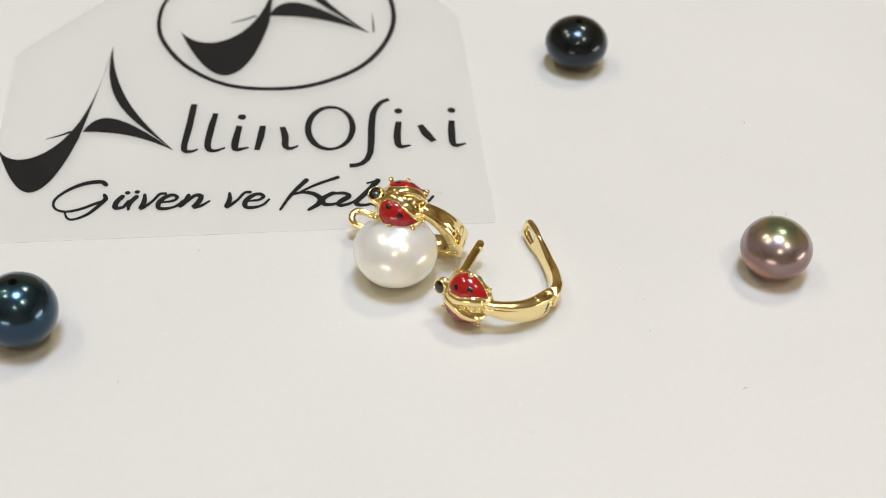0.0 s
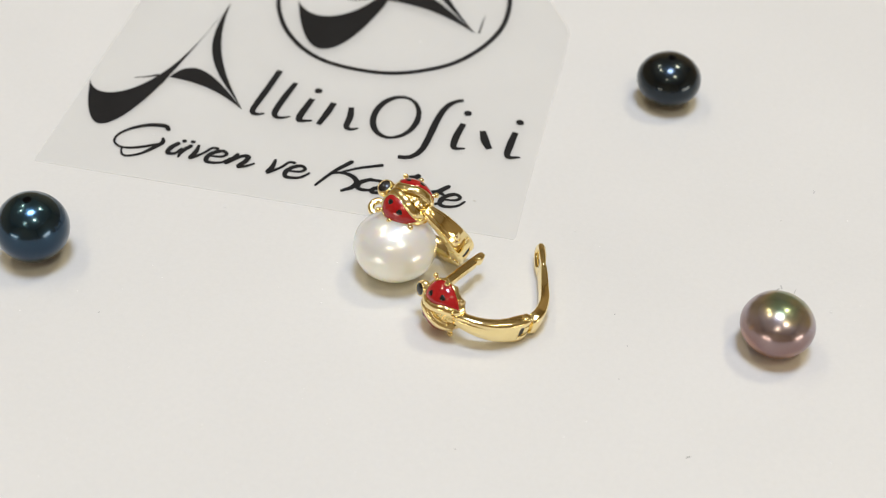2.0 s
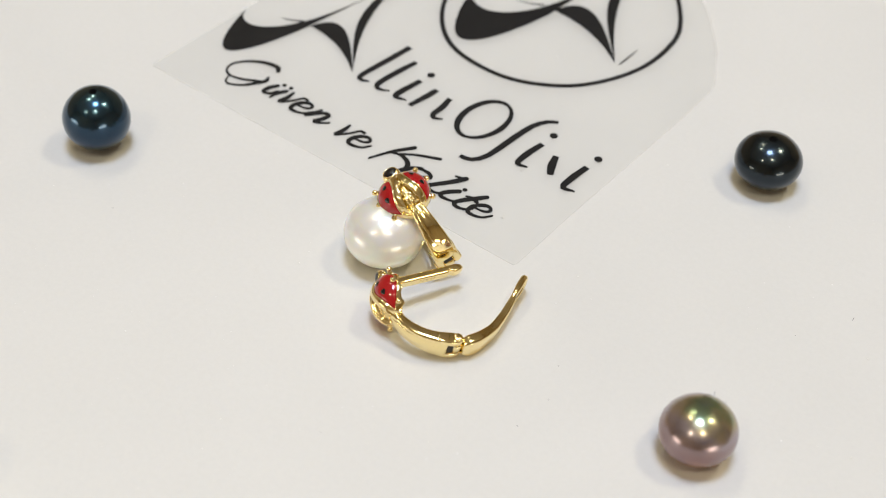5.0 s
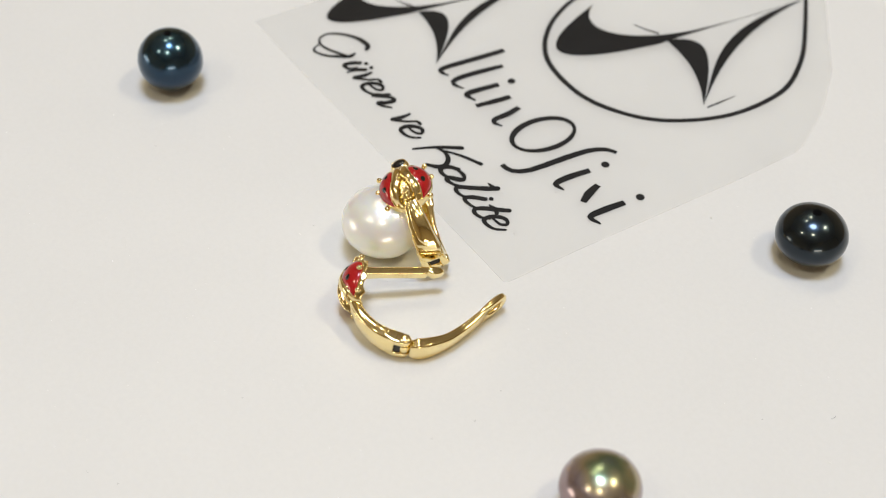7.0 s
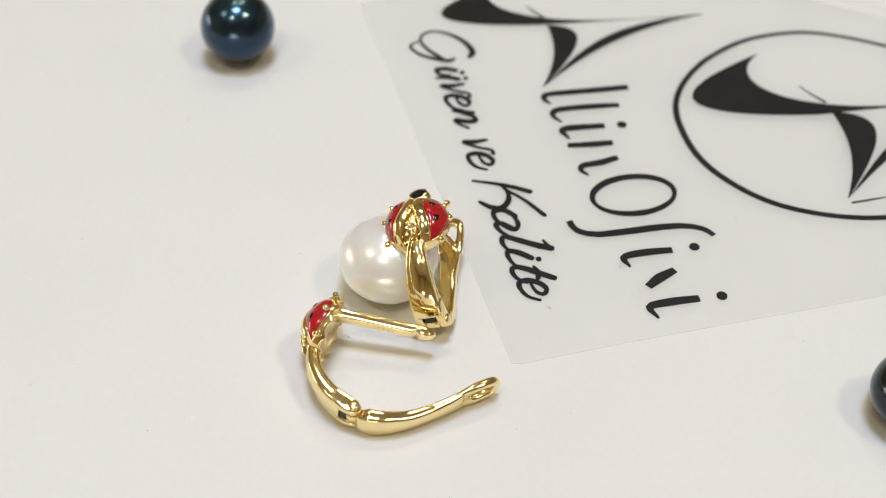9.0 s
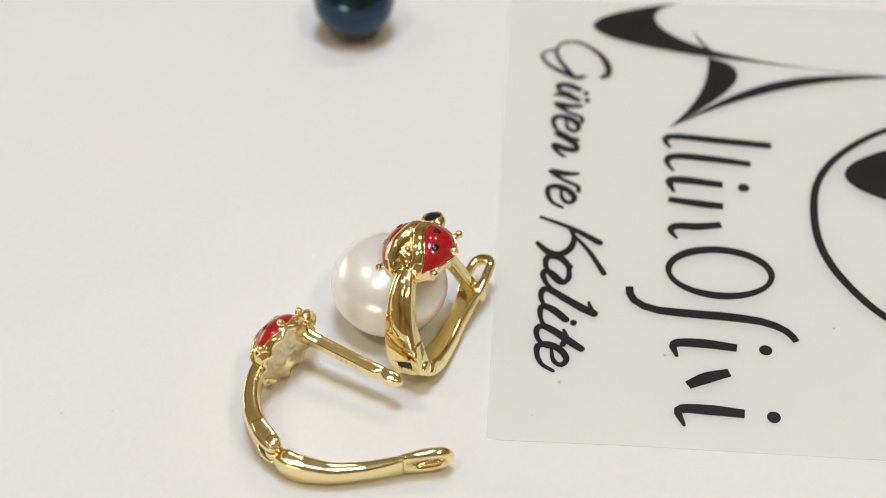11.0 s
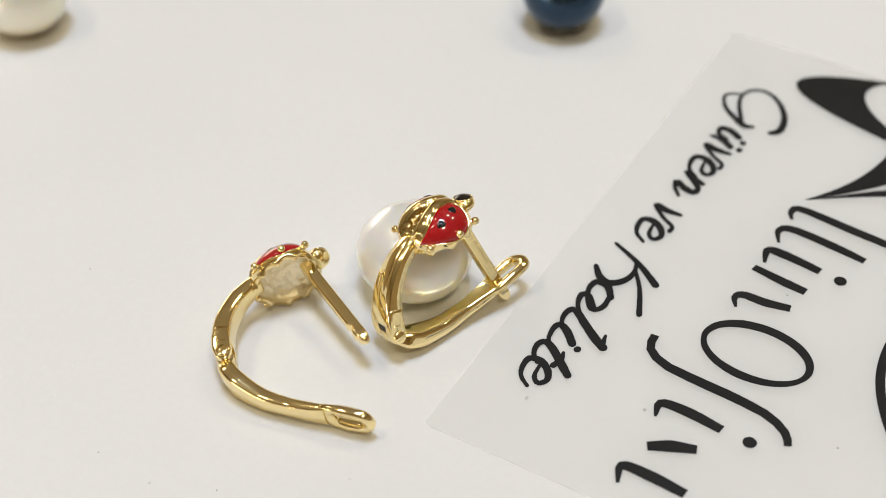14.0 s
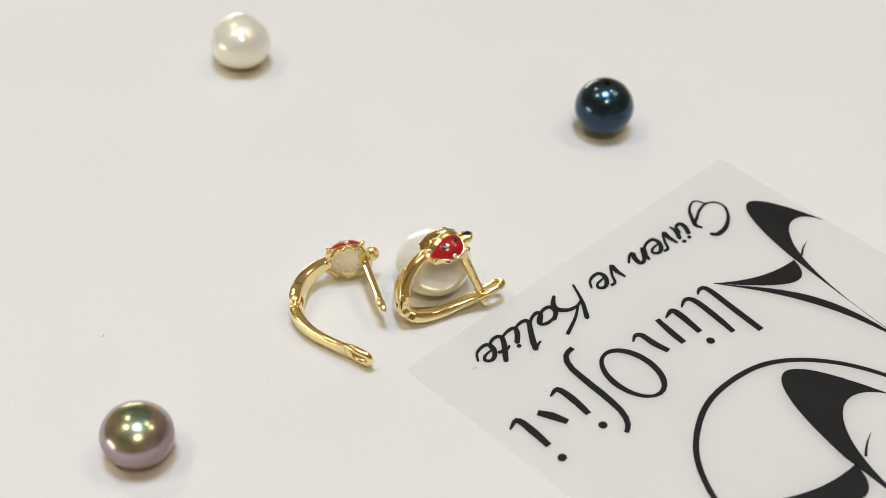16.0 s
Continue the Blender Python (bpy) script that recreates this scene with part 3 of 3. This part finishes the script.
def wing_edges(lam):
    """A wing case is blunt towards the head and runs to a point at the rear, where the pair part."""
    mid = 52 - 0.20 * lam
    half = 30 * max(0.0, 1 - max(0.0, lam / 44) ** 5) ** 0.5 * max(0.0, min(1.0, (lam + 52) / 56)) ** 0.75
    return mid - half, min(mid + half * 1.22, 90)


def wedge_half(lam):
    """Half the opening, in degrees, between the two gold wing borders; it begins behind the head and widens rearwards."""
    return max(0.0, 31 * ((15 - lam) / 75)) if lam < 15 else 0.0


def in_wedge(lam, beta):
    half = wedge_half(lam)
    return max(0.0, min(1.0, (half - abs(beta)) / 5)) * max(0.0, min(1.0, (lam + 66) / 8)) if half else 0.0


WING_STEPS = [-4.0 + 47.9 * math.sin((-1 + 2 * i / 24) * math.pi / 2) for i in range(25)]


def bar(bm, path, thick, wide, bevel=0.012, count=30, shift=0.0, lift=(0.0, 0.0)):
    """A flat-sided bar with softened corners along a flat path: thick across it in its plane, wide along z (half sizes)."""
    pts = catmull([(x, y, 0) for x, y in path], count)
    ts, ws, ls = spread(thick, count), spread(wide, count), spread(lift, count)
    rings = []
    for k, p in enumerate(pts):
        tan = (pts[min(k + 1, count - 1)] - pts[max(k - 1, 0)]).normalized()
        nor = Vector((-tan.y, tan.x, 0))
        b = min(bevel, ts[k] * 0.6, ws[k] * 0.6)
        ring = []
        for c, s, start in ((1, 1, 0), (-1, 1, 90), (-1, -1, 180), (1, -1, 270)):
            for q in (0, 30, 60, 90):
                u = c * (ts[k] - b) + b * math.cos(radians(start + q))
                w = s * (ws[k] - b) + b * math.sin(radians(start + q))
                ring.append(bm.verts.new(p + nor * (u + ls[k]) + Vector((0, 0, w + shift))))
        rings.append(ring)
    bridge(bm, rings)


def flats(ob):
    """Keeps broad faces flat beside their softened edges."""
    mod = ob.modifiers.new("even_faces", "WEIGHTED_NORMAL")
    mod.weight = 80
    return ob


def earring(name, place, axes, opened, roll, label):
    global bug_roll
    bug_roll = radians(roll)
    thing = new(name)
    m = Matrix((axes[0], axes[1], axes[2])).transposed().to_quaternion().to_matrix().to_4x4()
    m.translation = Vector(place) * CM
    thing.matrix_world = m

    # The hollow body shell with a scalloped rim.
    bm = bmesh.new()
    seg, steps = 96, 30
    outer, rim = [], []
    for k in range(steps + 1):
        f = k / steps
        ro = []
        for j in range(seg):
            th = 2 * math.pi * j / seg
            scallop = 0.028 * (1 - (0.5 + 0.5 * math.cos(11 * th)) ** 2.5) - 0.034
            c, s = math.cos(f * math.pi / 2 * 0.995), math.sin(f * math.pi / 2 * 0.995)
            nx, nz = c * math.cos(th), c * math.sin(th)
            h = BUG_HIGH * s + scallop * (1 - f) ** 2
            taper = 1 + 0.10 * nx
            sunk = 1 - 0.28 * in_wedge(math.degrees(math.asin(nx)), math.degrees(math.atan2(nz, s)))
            ro.append(bm.verts.new(bug_at(BUG_LONG * nx * sunk, h * sunk, BUG_WIDE * taper * nz * sunk)))
            if k == 0:
                rim.append(bm.verts.new(bug_at(BUG_LONG * 0.86 * nx, h, BUG_WIDE * taper * 0.84 * nz)))
        outer.append(ro)
    bridge(bm, outer, cap=False)
    bm.faces.new(outer[-1])
    for j in range(seg):
        bm.faces.new((outer[0][j], outer[0][(j + 1) % seg], rim[(j + 1) % seg], rim[j]))
    part("body_shell", bm, GOLD, thing, "polished yellow gold ladybird body")
    bm = bmesh.new()
    lining = []
    for k in range(steps + 1):
        f = k / steps
        c, s = math.cos(f * math.pi / 2 * 0.995), math.sin(f * math.pi / 2 * 0.995)
        row = []
        for j in range(seg):
            th = 2 * math.pi * j / seg
            scallop = 0.028 * (1 - (0.5 + 0.5 * math.cos(11 * th)) ** 2.5) - 0.034
            h = BUG_HIGH * s + scallop * (1 - f) ** 2
            taper = 1 + 0.10 * c * math.cos(th)
            wob = 1 + (0.07 * noise.noise(Vector((5 * c * math.cos(th), 5 * c * math.sin(th), 2.3))) + 0.04 * noise.noise(Vector((13 * c * math.cos(th), 13 * c * math.sin(th), 5.1)))) * min(1, 4 * f)
            row.append(bm.verts.new(bug_at(BUG_LONG * 0.86 * c * math.cos(th) * wob, h * 0.45 * wob if h > 0 else h, BUG_WIDE * taper * 0.84 * c * math.sin(th) * wob)))
        lining.append(row)
    bridge(bm, lining, cap=False)
    bm.faces.new(lining[-1])
    part("body_lining", bm, GOLD_SATIN, thing, "hollow satin gold inside of the body")

    # Enamelled wing cases, their gold rims and black spots.
    for side in (1, -1):
        bm = bmesh.new()
        rows = []
        for i, lam in enumerate(WING_STEPS):
            s = -1 + 2 * i / 24
            b0, b1 = wing_edges(lam)
            row = []
            for j in range(13):
                v = -1 + 2 * j / 12
                swell = math.sqrt(max(0.0, 1 - v * v)) * math.sqrt(max(0.0, 1 - s * s))
                row.append(bm.verts.new(dome(lam, side * ((b0 + b1) / 2 + v * (b1 - b0) / 2), -0.004 + 0.016 * swell ** 0.7)))
            rows.append(row)
        bridge(bm, rows, closed=False, cap=False)
        wing = part("wing_case", bm, RED, thing, "glossy red enamel wing case")
        edge = WING_STEPS
        loop = [dome(l, side * wing_edges(l)[0], 0.002) for l in edge] + [dome(l, side * wing_edges(l)[1], 0.002) for l in reversed(edge[1:-1])]
        bm = bmesh.new()
        tube(bm, loop, 0.0075, 8, True)
        part("wing_rim", bm, GOLD, wing, "fine gold rim")
        for lam0, beta0, size in ((22, 36, 0.029), (-7, 48, 0.030)):
            bm = bmesh.new()
            c = bm.verts.new(dome(lam0, side * beta0, 0.0155))
            ring1, ring2 = [], []
            for j in range(16):
                th = 2 * math.pi * j / 16
                wob = 1 + 0.10 * math.sin(3 * th + lam0) + 0.06 * math.sin(5 * th)
                for lst, rr, lf in ((ring1, 0.65, 0.0150), (ring2, 1.0, 0.0105)):
                    lst.append(bm.verts.new(dome(lam0 + math.degrees(size * rr * wob / BUG_LONG) * math.cos(th), side * (beta0 + math.degrees(size * rr * wob / BUG_WIDE) * math.sin(th)), lf)))
            for j in range(16):
                k = (j + 1) % 16
                bm.faces.new((c, ring1[j], ring1[k]))
                bm.faces.new((ring1[j], ring2[j], ring2[k], ring1[k]))
            part("spot", bm, BLACK, wing, "black enamel spot")

    # Chased ground sunk between the wing cases, with a broad polished border along each of them.
    bm = bmesh.new()
    rows = []
    for i in range(34):
        lam = 14 - 78 * i / 33
        half = wedge_half(lam) + 1
        row = []
        for j in range(19):
            v = -1 + 2 * j / 18
            knock = 0.012 * noise.noise(Vector((lam * 0.16, v * half * 0.16, 3.7))) + 0.008 * noise.noise(Vector((lam * 0.4, v * half * 0.4, 9.2)))
            row.append(bm.verts.new(dome(lam, half * v, (-0.046 + knock) * (1 - v ** 6) - 0.002)))
        rows.append(row)
    bridge(bm, rows, closed=False, cap=False)
    part("tail_wedge", bm, GOLD_CHASED, thing, "chased gold ground between the wing cases")
    for side in (1, -1):
        bm = bmesh.new()
        rows = []
        for i in range(31):
            lam = 50 - 112 * i / 30
            inner = wedge_half(lam)
            outer = max(inner + 7, wing_edges(max(-51, min(43.5, lam)))[0] + 0.5) if lam > -40 else inner + 7 + (lam + 62) * 0.25
            swell = 0.017 * min(1, (50 - lam) / 14) * min(1, (lam + 63) / 10) ** 0.5
            row = []
            for v in (0, 0.03, 0.10, 0.25, 0.5, 0.75, 0.90, 0.97, 1):
                rise = (1 - abs(2 * v - 1) ** 4) * swell - 0.012 * (v in (0, 1)) - 0.016 * (v == 0)
                row.append(bm.verts.new(dome(lam, side * (inner + (outer - inner) * v), rise)))
            rows.append(row)
        bridge(bm, rows, closed=False, cap=False)
        part("wing_border", bm, GOLD, thing, "polished gold border beside the wing case")

    # Head with a black enamel face.
    bm = bmesh.new()
    turn = Matrix((BUG_X, BUG_Y, Vector((0, 0, 1)))).transposed()
    ball(bm, bug_at(0.268, 0.060, 0), (0.088, 0.062, 0.098), 24, turn)
    head = part("head", bm, GOLD, thing, "gold ladybird head")
    bm = bmesh.new()
    rings = []
    pole = Vector((0.34, 0.94, 0)).normalized()
    side1, side2 = Vector((0, 0, 1)), pole.cross(Vector((0, 0, 1)))
    for k in range(8):
        a = radians(2 + 46 * k / 7)
        lift = 1.035 - 0.050 * (k / 7) ** 2
        ring = []
        for j in range(24):
            th = 2 * math.pi * j / 24
            d = pole * math.cos(a) + (side1 * math.cos(th) + side2 * math.sin(th)) * math.sin(a)
            ring.append(bm.verts.new(bug_at(0.268, 0.060, 0) + turn @ Vector((d.x * 0.088 * lift, d.y * 0.062 * lift, d.z * 0.098 * lift))))
        rings.append(ring)
    bridge(bm, rings, cap=False)
    bm.faces.new(rings[0])
    part("face", bm, BLACK, head, "black enamel face")
    bm = bmesh.new()
    hem = []
    for j in range(28):
        th, a = 2 * math.pi * j / 28, radians(49)
        d = pole * math.cos(a) + (side1 * math.cos(th) + side2 * math.sin(th)) * math.sin(a)
        hem.append(bug_at(0.268, 0.060, 0) + turn @ Vector((d.x * 0.088, d.y * 0.062, d.z * 0.098)))
    tube(bm, hem, 0.0065, 8, True)
    part("face_rim", bm, GOLD, head, "rounded gold rim round the face")

    # Six pin legs with ball ends.
    for side in (1, -1):
        for a, h in ((0.165, 0.055), (0.03, 0.065), (-0.15, 0.055)):
            w = BUG_WIDE * math.sqrt(1 - (a / BUG_LONG) ** 2) * (1 + 0.1 * a / BUG_LONG)
            p0 = bug_at(a * 0.9, h - 0.02, side * w * 0.86)
            p1 = p0 + BUG_X * 0.32 * a + BUG_Y * 0.006 + Vector((0, 0, side * 0.048))
            bm = bmesh.new()
            tube(bm, [p0, (p0 + p1) / 2, p1], [0.034, 0.024, 0.021], 10)
            ball(bm, p1, (0.029, 0.029, 0.029), 12)
            part("leg", bm, GOLD, thing)

    # Front band with its raised ridge, ending in two hinge cheeks with a slot between them.
    bm = bmesh.new()
    path = [(0.36, 0.565), (0.27, 0.515), (0.17, 0.435), (0.075, 0.31), (0.026, 0.19), (0.004, 0.085)]
    bar(bm, path, [0.050, 0.050, 0.055, 0.060, 0.066, 0.066], [0.066, 0.082, 0.098, 0.114, 0.125, 0.129], 0.034, 36)
    for z in (-0.0928, 0.0928):
        bar(bm, [(0.030, 0.20), (0.010, 0.125), (0.0, 0.05), (0.003, -0.015), (0.016, -0.055)], [0.050, 0.0645, 0.066, 0.058, 0.022], [0.036, 0.036, 0.036, 0.034, 0.018], 0.020, 16, z)
    band = flats(part("band", bm, GOLD, thing, "curved polished gold front band"))
    bm = bmesh.new()
    sweep(bm, path, [0.006, 0.018, 0.022, 0.022, 0.016, 0.004], [0.012, 0.046, 0.064, 0.072, 0.056, 0.02], 34, 16, 2.0, -0.044)
    part("band_ridge", bm, GOLD, band, "raised leaf-shaped ridge")
    for z, up in ((0.124, 1), (-0.124, -1)):
        bm = bmesh.new()
        lathe(bm, [(0.001, z - up * 0.01), (0.046, z - up * 0.01), (0.046, z + up * 0.012), (0.036, z + up * 0.019), (0.001, z + up * 0.019)], 24)
        part("hinge_pin", bm, GOLD, band)
    # A dark block fills the slot; its colour stands for the shade there.
    bm = bmesh.new()
    box(bm, -0.050, 0.030, -0.046, 0.040, 0.090, 0.046)
    part("hinge_recess", bm, HINGE_SHADE, band, "dark block that paints the shade in the hinge slot", smooth=False)

    # Lever with its pierced paddle end, turned open about the hinge.
    ca, sa = math.cos(radians(-opened)), math.sin(radians(-opened))

    def swing(x, y):
        return (x * ca - y * sa, x * sa + y * ca)

    bm = bmesh.new()
    lathe(bm, [(0.001, -0.048), (0.052, -0.048), (0.060, -0.040), (0.060, 0.040), (0.052, 0.048), (0.001, 0.048)], 28)
    lever_path = [(0.03, -0.045), (0.09, -0.085), (0.20, -0.124), (0.40, -0.143), (0.60, -0.116), (0.76, -0.082), (0.86, -0.055)]
    bar(bm, [swing(*p) for p in lever_path], [0.050, 0.060, 0.058, 0.050, 0.042, 0.036, 0.026], [0.080, 0.116, 0.112, 0.082, 0.070, 0.084, 0.096], 0.030, 40)
    # paddle: a stadium with a slot
    cx, cy, ang = 0.985, -0.022, radians(13)
    ux, uy = Vector((math.cos(ang), math.sin(ang), 0)), Vector((-math.sin(ang), math.cos(ang), 0))

    def stadium(half, rad, count):
        pts = []
        for k in range(count):
            th = 2 * math.pi * k / count
            pts.append((math.copysign(half, math.cos(th)) * min(1, abs(math.cos(th)) * 2.2) + rad * math.cos(th), rad * math.sin(th)))
        return pts

    rows = []
    for half, rad, h, fore in ((0.046, 0.054, -0.018, 0.04), (0.050, 0.064, -0.034, 0.035), (0.090, 0.100, -0.036, 0), (0.098, 0.116, -0.016, 0), (0.098, 0.116, 0.016, 0), (0.090, 0.100, 0.036, 0), (0.050, 0.064, 0.034, 0.035), (0.046, 0.054, 0.018, 0.04)):
        row = []
        for u, w in stadium(half, rad, 40):
            u += fore
            p = Vector((cx, cy, 0)) + ux * u + uy * h * (1 - 0.55 * max(0.0, -u / 0.214))
            x, y = swing(p.x, p.y)
            row.append(bm.verts.new((x, y, w)))
        rows.append(row)
    rows.append(rows[0])
    bridge(bm, rows, cap=False)
    flats(part("lever", bm, GOLD, thing, "gold hinged lever with a slotted paddle end"))

    # Post with a catch notch near its tip.
    bm = bmesh.new()
    a, b = Vector((0.715, 0.585, 0)), Vector((0.955, -0.215, 0))
    long = [0, 0.2, 0.5, 0.74, 0.775, 0.79, 0.815, 0.835, 0.87, 0.91, 0.95, 0.975, 0.99, 1.0]
    even = [k / 40 for k in range(41)]
    shape = lambda values: [float(np.interp(f, long, values)) for f in even]
    path = [tuple(a.lerp(b, f))[:2] for f in even]
    bar(bm, path, shape([0.046, 0.043, 0.043, 0.043, 0.043, 0.030, 0.028, 0.043, 0.045, 0.043, 0.036, 0.027, 0.018, 0.006]), shape([0.056, 0.047, 0.046, 0.047, 0.047, 0.045, 0.045, 0.047, 0.048, 0.047, 0.042, 0.034, 0.023, 0.008]), 0.018, 82,
        lift=shape([0, 0, 0, 0, 0, 0.013, 0.015, 0, -0.002, 0, 0.003, 0.005, 0.006, 0.006]))
    post = flats(part("post", bm, GOLD, thing, "straight gold post with a catch notch"))
    across = Vector((b.y - a.y, a.x - b.x, 0)).normalized() * 0.0435
    for f, tall in ((0.40, 0.016), (0.44, 0.019), (0.485, 0.014), (0.54, 0.018), (0.58, 0.012)):
        bm = bmesh.new()
        bar(bm, [tuple(a.lerp(b, f + k * 0.008) + across)[:2] for k in range(3)], [0.0022] * 3, [tall] * 3, 0.001, 4)
        part("hallmark_bar", bm, GOLD_CHASED, post, "tiny stamped mark on the post")

    # Let it rest on the counter.
    bpy.context.view_layer.update()
    low = min((o.matrix_world @ v.co).z for o in thing.children_recursive if o.type == "MESH" for v in o.data.vertices)
    thing.location.z -= low - 0.00001
    return tagged(thing, label, "earring", "ladybird earrings")


cam.data.dof.focus_object = earring("earring", (0.697, 0.145, 0.190), ((-0.9336, 0.3570, 0.0300), (-0.1041, -0.3503, 0.9308), (0.3429, 0.8659, 0.3642)), 0.0, 6.0,
        "closed gold ladybird earring leaning over a white pearl")
earring("earring", (1.507, -0.668, 0.180), ((-0.7515, 0.6436, 0.1449), (-0.6263, -0.7651, 0.1496), (0.2072, 0.0217, 0.9781)), 46.7, 0.0,
        "opened gold ladybird earring lying on its side")

# ---- dust, lint and painted sparkle on the counter ----
bm = bmesh.new()
rnd = random.Random(7)
SPECKS = [(-2.558, -1.531), (1.232, -2.23), (2.326, -0.086), (3.287, -1.72), (2.512, -0.943), (1.36, -3.79), (1.61, -3.6), (2.52, -0.49), (3.8, 1.85), (4.11, 2.45)]
for x, y in SPECKS:
    a, ln = rnd.uniform(0, math.pi), rnd.choice((0.012, 0.02, 0.025, 0.05))
    bend = rnd.uniform(-0.5, 0.5)
    z = 0.006
    pts = [(x + math.cos(a + bend * t) * ln * (t - 0.5), y + math.sin(a + bend * t) * ln * (t - 0.5), z) for t in np.linspace(0, 1, 6)]
    tube(bm, pts, rnd.uniform(0.002, 0.0036), 6)
for x, y, z, ln, a in ((3.80, 0.10, 0.560, 0.050, 0.6), (3.86, 0.16, 0.555, 0.035, 2.1), (3.98, 0.12, 0.560, 0.045, 1.3)):
    tube(bm, [(x + math.cos(a) * ln * t, y + math.sin(a) * ln * t, z + ln * 0.9 * t * (1.4 - t)) for t in (0, 0.33, 0.66, 1)], 0.0022, 5)
tagged(part("lint", bm, LINT), "grey specks of dust and lint on the counter", "dust", kind="stuff")
# White grains: the counter top's glints, put in as colour brighter than its own.
bm = bmesh.new()
for k in range(260):
    x, y = rnd.uniform(-4.5, 5.5), rnd.uniform(-5.5, 4.2)
    if -4.3 < x < 1.3 and y > 0.5:
        continue
    rad = rnd.choice((0.003, 0.003, 0.004, 0.005, 0.006, 0.008))
    ball(bm, (x, y, rad * 0.6), (rad * rnd.uniform(0.8, 1.6), rad, rad * 0.6), 6)
tagged(part("counter_dust", bm, WHITE_GLINT), "tiny white grains painting the counter's fine sparkle", "dust", kind="stuff")
